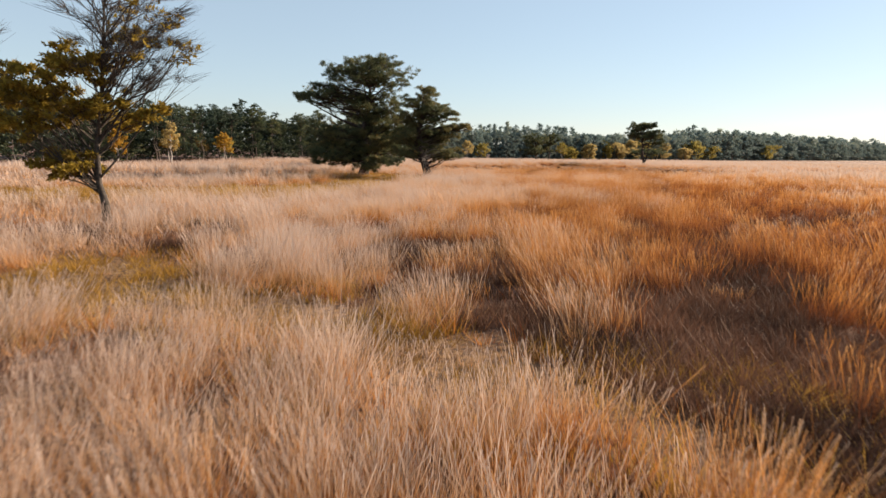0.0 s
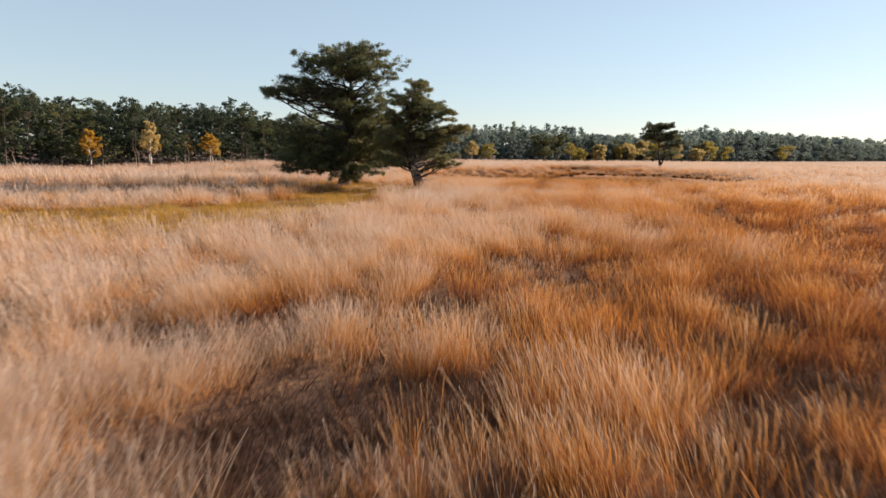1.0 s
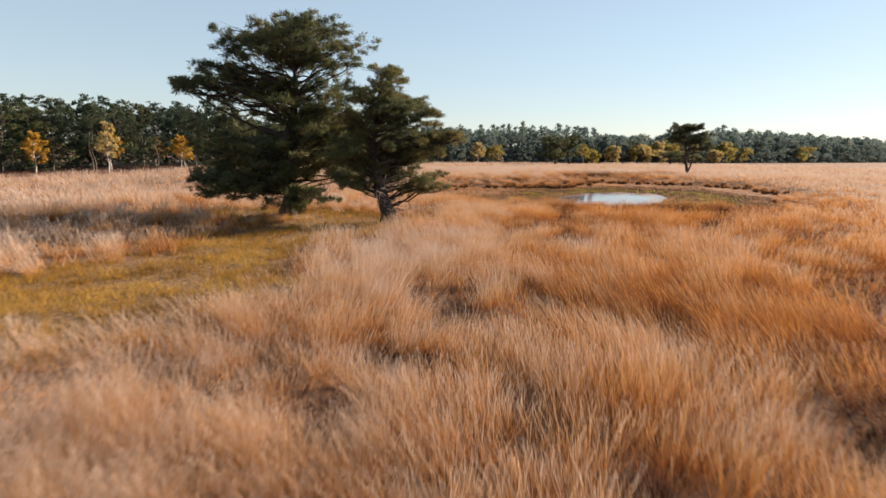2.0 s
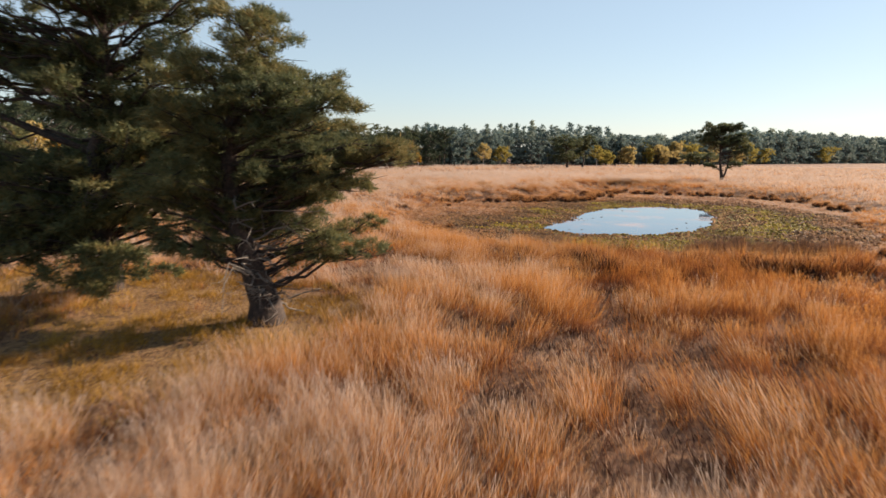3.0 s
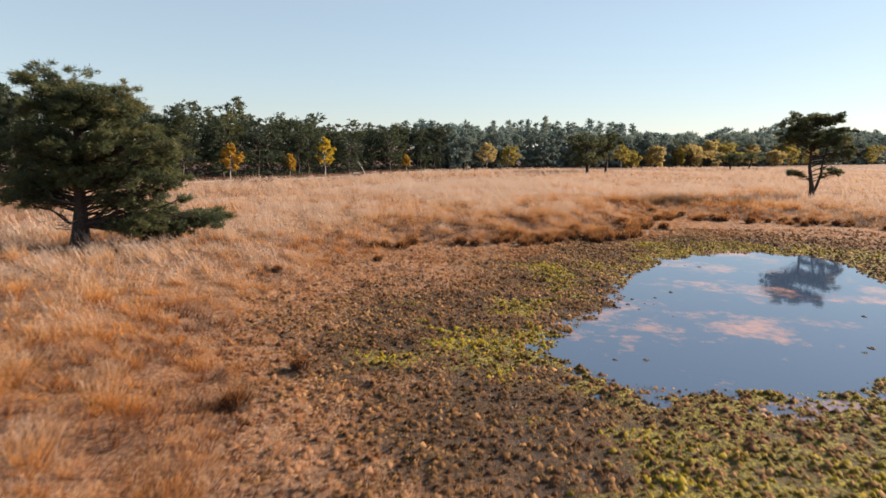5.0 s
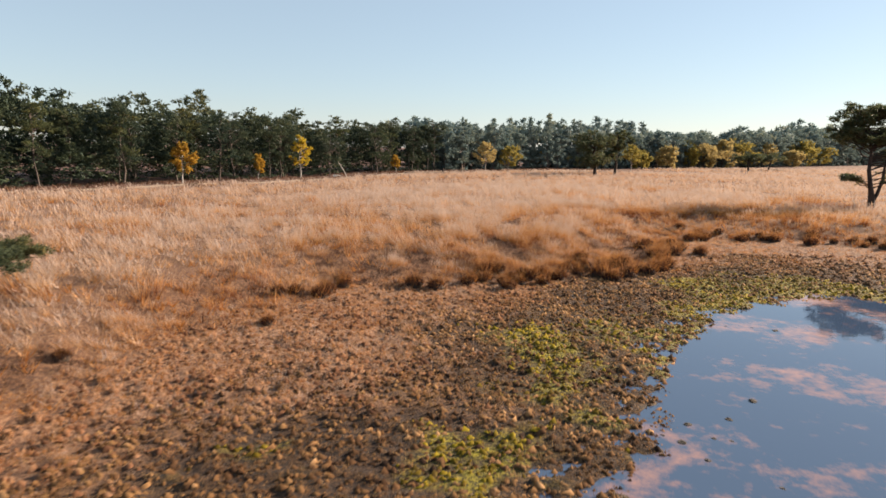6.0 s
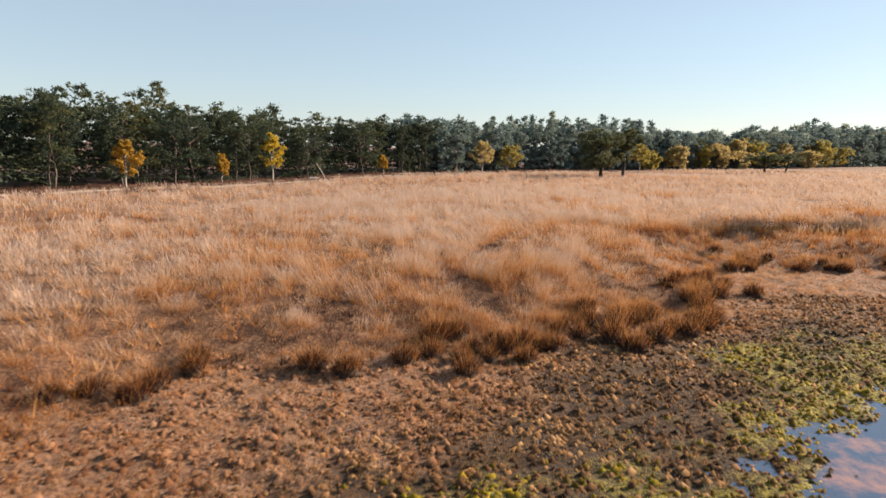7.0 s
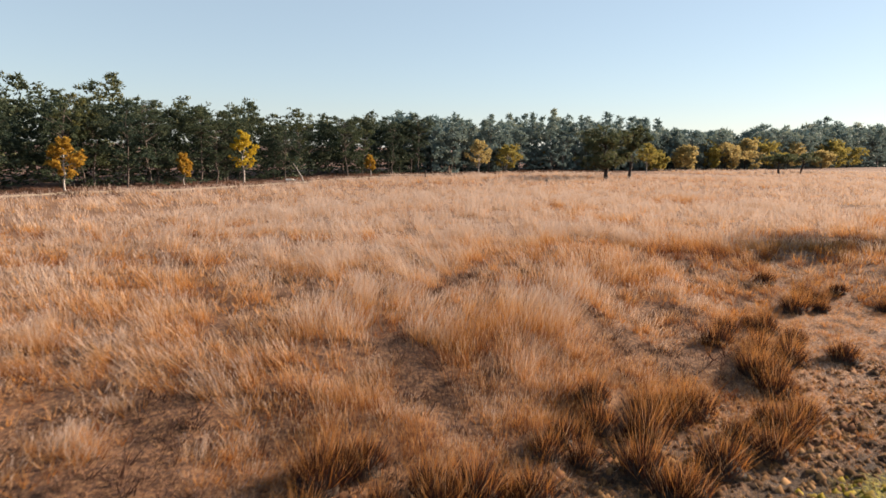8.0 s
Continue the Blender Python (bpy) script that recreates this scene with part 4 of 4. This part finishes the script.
leafy(-34.0, 120, 5.2, 3.4, "brown-orange birch before the wood", ORANGE, seed=10)
leafy(-31.5, 114, 6.6, 3.2, "tall golden birch before the wood", PALE, seed=11)
leafy(-37, 108, 5.0, 3.0, "orange birch before the wood", ORANGE, seed=12)
leafy(-26.5, 125.0, 4.7, 3.4, "golden yellow birch with white stem", ORANGE, seed=13)
for k, (bx, by, bh, bw, bm) in enumerate([(80, 260, 6, 5, PALE), (90, 270, 8, 5, OLIVE), (96, 274, 6.5, 9, PALE), (104, 279, 8, 8, PALE), (113, 287, 7, 11, OLIVE), (124, 294, 8, 8, PALE), (150, 316, 9, 11, OLIVE), (166, 332, 7, 8, OLIVE), (228, 382, 9, 10, OLIVE), (70, 252, 4.5, 4, OLIVE), (139, 302, 5.5, 6, PALE)]):
    leafy(bx, by, bh, bw * 1.25, {"olive_autumn_leaves": "olive autumn tree before the far wood", "pale_autumn_leaves": "pale straw-yellow autumn tree before the far wood"}.get(bm.name, "yellow autumn tree before the far wood"), bm, OAK_BARK, 40 + k, low=0.02, density=1.4, name="autumn_tree", group="autumn trees before the far wood", size=0.5)
pine(95, 243, "low broad dark pine in the far field", stem(rs, 4.6, (0, 0), 7, 0.1), 0.25, [(0, 0, 3.8, 4.6, 3.5, 1.3, 26)], 17, 1.1, 30, (9, 0.35, 0.09))
pine(102, 246, "low broad dark pine in the far field", stem(rs, 4.6, (0, 0), 7, 0.1), 0.25, [(0, 0, 3.6, 3.9, 3.5, 1.3, 22)], 18, 1.1, 30, (9, 0.35, 0.09))


# ---- oaks beside the start ----
def oak(x, y, label, trunk, leafy_crown, bare_crown, seed, leaves):
    rng = np.random.default_rng(seed)
    pads = np.concatenate([pads_in(rng, leafy_crown), pads_in(rng, bare_crown)])
    count = sum(c[6] for c in leafy_crown)
    wood, pos, way, norm = padded(rng, trunk, 0.11, pads, 0.62, 60, slim=0.55, twigs=8, start=0.3, drop=(0.6, 1.15))
    pos, way = pos.reshape(len(pads), 60, 3), way.reshape(len(pads), 60, 3)
    for c, p, w in zip(pads[count:], pos[count:], way[count:]):
        for a, d in zip(p[:44], w[:44]):
            q0 = c + (a - c) * 0.3
            q = np.stack([q0 + rng.normal(size=3) * 0.05, q0 * 0.4 + a * 0.6 + rng.normal(size=3) * 0.04, a + d * rng.uniform(0.1, 0.45)])
            wood.tube(q, np.array([0.006, 0.0045, 0.002]), 3)
    tree = thing("oak_tree", x, y, label, "tree", "oaks")
    part("trunk", wood.mesh("trunk", OAK_BARK), tree)
    lp, lw = pos[:count].reshape(-1, 3), way[:count].reshape(-1, 3)
    few = rng.permutation(len(pads) - count)[: (len(pads) - count) // 4]
    lp, lw = np.concatenate([lp, pos[count:][few][:, :8].reshape(-1, 3)]), np.concatenate([lw, way[count:][few][:, :8].reshape(-1, 3)])
    v, f, a = sprays(rng, lp, lw, 7, 0.12, 0.07, 1.3)
    part("foliage", mesh_of("foliage", v, f, leaves, tone=a), tree)
    return tree


oak(-3.3, 32.3, "young oak, bare twigs above and yellow leaves below", [(0.05, 0, -0.3), (0.02, 0, 0.6), (-0.12, 0, 1.2), (-0.1, 0, 2.2), (0.05, 0.1, 3.4), (0.2, 0.1, 4.8), (0.3, 0.2, 6.4), (0.3, 0.2, 8.0)],
    [(-0.9, 0, 1.7, 0.8, 0.8, 0.4, 8), (-1.9, 0.2, 3.6, 1.6, 1.4, 1.3, 22), (0.4, 0, 3.1, 1.2, 1.0, 0.5, 9), (-0.5, 0, 4.5, 1.0, 1.0, 0.5, 7)],
    [(1.2, 0, 4.8, 1.7, 1.6, 1.0, 34), (0.4, 0, 6.6, 1.9, 1.9, 1.9, 56)], 31, OAK_LEAVES)
oak(-10.2, 34.5, "brown-leaved oak with a broad crown", stem(rs, 7.5, (0.3, 0), 8, 0.12),
    [(0.4, 0, 3.9, 3.4, 2.6, 1.8, 54)], [(0.4, 0, 6.4, 2.8, 2.4, 1.5, 24)], 32, OAK_LEAVES)


# ---- tussocks round the hollow ----
def tussock(rng):
    n = 700
    ang, rad = rng.uniform(0, 6.28, n), 0.32 * rng.uniform(0, 1, n) ** 0.6
    plume = rng.uniform(0, 1, n) < 0.22
    h = np.where(plume, rng.uniform(0.3, 0.62, n), rng.uniform(0.1, 0.3, n)) * (1.2 - rad)
    out = h * (0.2 + 2.2 * rad) * rng.uniform(0.4, 1.2, n)
    spin = ang + rng.normal(0, 0.9, n)
    z = 0.24 * np.sqrt(np.clip(1 - (rad / 0.33) ** 2, 0, 1)) - 0.03
    v, f, a = blades(rng, np.cos(ang) * rad, np.sin(ang) * rad, z, h, np.stack([np.cos(spin) * out, np.sin(spin) * out], 1), np.where(plume, 0.006, 0.012) * rng.uniform(0.7, 1.4, n), np.where(plume, rng.normal(0.42, 0.12, n), rng.normal(1.1, 0.1, n)), (0.3, -0.12))
    hair = mesh_of("tuft", v, f, GRASS, tone=a)
    th, ph = np.meshgrid(np.linspace(0, 1, 7), np.arange(14) * 2 * math.pi / 14, indexing="ij")
    r = 0.28 * np.cos(th * math.pi / 2) ** 0.7 * (1 + 0.15 * rng.normal(size=th.shape))
    bv = np.stack([r * np.cos(ph), r * np.sin(ph), 0.28 * np.sin(th * math.pi / 2) - 0.06], -1).reshape(-1, 3)
    i, j = np.meshgrid(np.arange(6), np.arange(14), indexing="ij")
    k = (j + 1) % 14
    bq = np.stack([i * 14 + j, i * 14 + k, (i + 1) * 14 + k, (i + 1) * 14 + j], -1).reshape(-1, 4)
    return hair, mesh_of("base", bv, bq, TUSSOCK_BASE, True)


rng = np.random.default_rng(51)
kinds = [tussock(rng) for k in range(6)]
dark_hair = []
for k in range(3):
    me = kinds[k][0].copy()
    me.materials[0] = HEATHER_SHADE
    dark_hair.append(me)
spots = []
ring = HOLLOW + HOLLOW[:1]
for (ax, ay), (bx, by) in zip(ring, ring[1:]):
    ln = math.hypot(bx - ax, by - ay)
    for k in range(int(ln / (5.0 if (ay + by) / 2 < 101 else 0.5 if (ax + bx) / 2 > 20 else 0.9))):
        s = rng.uniform(0, 1)
        spots.append((ax + (bx - ax) * s + rng.normal(0, 0.7), ay + (by - ay) * s + rng.normal(0, 0.7)))
for k in range(26):
    spots.append((24.5 + 8.5 * (k + rng.uniform(0, 1)) / 26, 78.3 + rng.normal(0, 0.5)))
for k in range(24):
    s = rng.uniform(0, 1)
    spots.append((19 + 13 * s + rng.normal(0, 0.8), 109.5 + 9 * s * s + rng.normal(0, 1.0) - 0.8))
for k in range(75):
    y = rng.uniform(65.5, 74)
    spots.append((float(path_x(y)) + rng.uniform(-2, 11), y))
rush = [(x, y) for x, y in spots if 77 < y < 80 and 24 < x < 34]
spots = [p for p in spots if p not in rush]
for x, y in rush:
    hair, mound = kinds[rng.integers(6)]
    t = thing("rush_tussock", x, y, "dark brown dead rush tussock beside the pond", "rush tussock", "dark tussocks beside the pond", rng.uniform(0, 6.28), rng.uniform(1.0, 1.7))
    part("tuft", dark_hair[rng.integers(3)], t)
    part("base", mound, t)
for x, y in spots:
    hair, mound = kinds[rng.integers(6)]
    t = thing("grass_tussock", x, y, "orange grass tussock on a dark dead base", "grass tussock", "tussocks round the pond", rng.uniform(0, 6.28), rng.uniform(0.6, 1.25) * (1.35 if y < 75 else 1))
    part("tuft", hair, t)
    part("base", mound, t)


# ---- small things at the wood and in the pond ----
WHITE = bark_material("weathered_white_paint", [(0.3, (0.413, 0.398, 0.375)), (0.7, (0.6, 0.585, 0.562))], 6.0)
LOG = bark_material("cut_log_bark", [(0.35, (0.12, 0.075, 0.0525)), (0.65, (0.315, 0.232, 0.165))], 7.0)
CLUMP = bark_material("wet_peat", [(0.3, (0.012, 0.01, 0.008)), (0.7, (0.06, 0.045, 0.03))], 20.0)


def box(sx, sy, sz, z=0.0, x=0.0, bevel=0.01):
    bm = bmesh.new()
    bmesh.ops.create_cube(bm, size=1.0, matrix=Matrix.Translation((x, 0, z)) @ Matrix.Diagonal((sx, sy, sz, 1)))
    bmesh.ops.bevel(bm, geom=bm.edges[:], offset=bevel, segments=1, affect="EDGES")
    return bm


def part_bm(name, bm, material, parent, label=""):
    me = bpy.data.meshes.new(name)
    bm.to_mesh(me)
    bm.free()
    me.materials.append(material)
    return part(name, me, parent, label)


def bench(x, y):
    b = thing("bench", x, y, "low white wooden bench before the far wood", "bench")
    part_bm("seat", box(1.3, 0.4, 0.07, 0.72), WHITE, b)
    part_bm("rail", box(1.1, 0.06, 0.1, 0.45), WHITE, b)
    for sx in (-0.55, 0.55):
        part_bm("leg", box(0.09, 0.36, 0.75, 0.31, sx), WHITE, b)
    return b


def bare_stem(name, x, y, label, category, pts, r, material):
    rg = np.random.default_rng(int(abs(x * 7 + y)))
    w = Wood()
    w.tube(pts, np.linspace(r, r * 0.45, len(pts)), 7)
    for k in range(3):
        w.tube(limb(rg, along(np.asarray(pts, float), rg.uniform(0.5, 0.9)), rg.uniform(0, 6.28), rg.uniform(0.3, 0.7), 0.3, 0.1, 4), r * np.array([0.4, 0.3, 0.2, 0.1]), 4)
    t = thing(name, x, y, label, category)
    part("stem", w.mesh("stem", material), t)
    return t


bench(42.3, 239.0)
bare_stem("dead_birch", 2.3, 177.5, "leaning bare white dead birch stem", "dead tree", [(0, 0, -0.1), (-0.4, 0, 0.8), (-0.9, 0, 1.6), (-1.4, 0, 2.4)], 0.09, BIRCH_BARK)
bare_stem("fallen_log", 1.0, 176.0, "short pale log lying in the heather", "log", [(-0.6, 0, 0.3), (0, 0.1, 0.36), (0.6, 0.1, 0.34)], 0.16, WHITE)
bare_stem("tree_stump", 16.8, 192.2, "dark upright stump before the wood", "stump", [(0, 0, -0.1), (0.05, 0, 0.5), (0, 0, 1.1)], 0.2, PINE_BARK)
for lx, ly, turn, ln in ((13.0, 190.6, 0.3, 6.0), (14.5, 191.8, 0.15, 7.0), (17.8, 196.0, 0.5, 6.5), (18.8, 196.6, 0.1, 5.0), (105, 250, 0.2, 7.0)):
    c_, s_ = math.cos(turn) * ln / 2, math.sin(turn) * ln / 2
    bare_stem("fallen_log", lx, ly, "long brown felled log at the wood's edge", "log", [(-c_, -s_, 0.28), (0, 0, 0.34), (c_, s_, 0.3)], 0.17, LOG)
heap = thing("stick_pile", 20.3, 194.5, "cone of pale sticks leaning together", "stick pile")
rng = np.random.default_rng(71)
for k in range(9):
    a = k * 0.7 + rng.normal(0, 0.1)
    w = Wood()
    w.tube([(math.cos(a) * 0.8, math.sin(a) * 0.8, 0), (math.cos(a) * 0.35, math.sin(a) * 0.35, 0.85), (-math.cos(a) * 0.12, -math.sin(a) * 0.12, 1.75)], [0.05, 0.045, 0.03], 5)
    part("stick", w.mesh("stick", LOG), heap)


def clump_mesh(rng):
    bm = bmesh.new()
    bmesh.ops.create_icosphere(bm, subdivisions=2, radius=0.09)
    for v in bm.verts:
        v.co *= 1 + 0.5 * (noise.noise(v.co * 9 + Vector((rng.uniform(0, 50), 0, 0)))) + rng.normal(0, 0.08)
        v.co.z *= 0.4
    me = bpy.data.meshes.new("peat_clump")
    bm.to_mesh(me)
    bm.free()
    me.materials.append(CLUMP)
    return me


shapes = [clump_mesh(rng) for k in range(4)]
places = [(23.4, 95.0), (23.7, 94.9), (25.1, 96.9), (22.4, 95.1), (22.7, 94.8), (28.6, 102.6), (28.0, 102.9), (23.8, 93.2), (22.9, 94.1), (24.1, 95.9), (23.1, 95.6), (20.5, 88.6), (30.8, 93.6), (28.6, 90.0)]
for k in range(14):
    a = rng.uniform(0, 6.28)
    places.append((28 + 0.72 * 11 * math.cos(a) * 0.95 - 0.69 * 6 * math.sin(a) * 0.95, 96.5 + 0.69 * 11 * math.cos(a) * 0.95 + 0.72 * 6 * math.sin(a) * 0.95))
for x, y in places:
    ob = new("peat_clump", shapes[rng.integers(4)])
    ob.location, ob.rotation_euler = (x, y, WATER_Z - 0.01), (0, 0, rng.uniform(0, 6.28))
    sc = rng.uniform(0.5, 1.3)
    ob.scale = (sc, sc * rng.uniform(0.6, 1.2), sc)
    tagged(ob, "dark wet clump of peat in the shallow pond", "peat clump", "clumps in the pond")
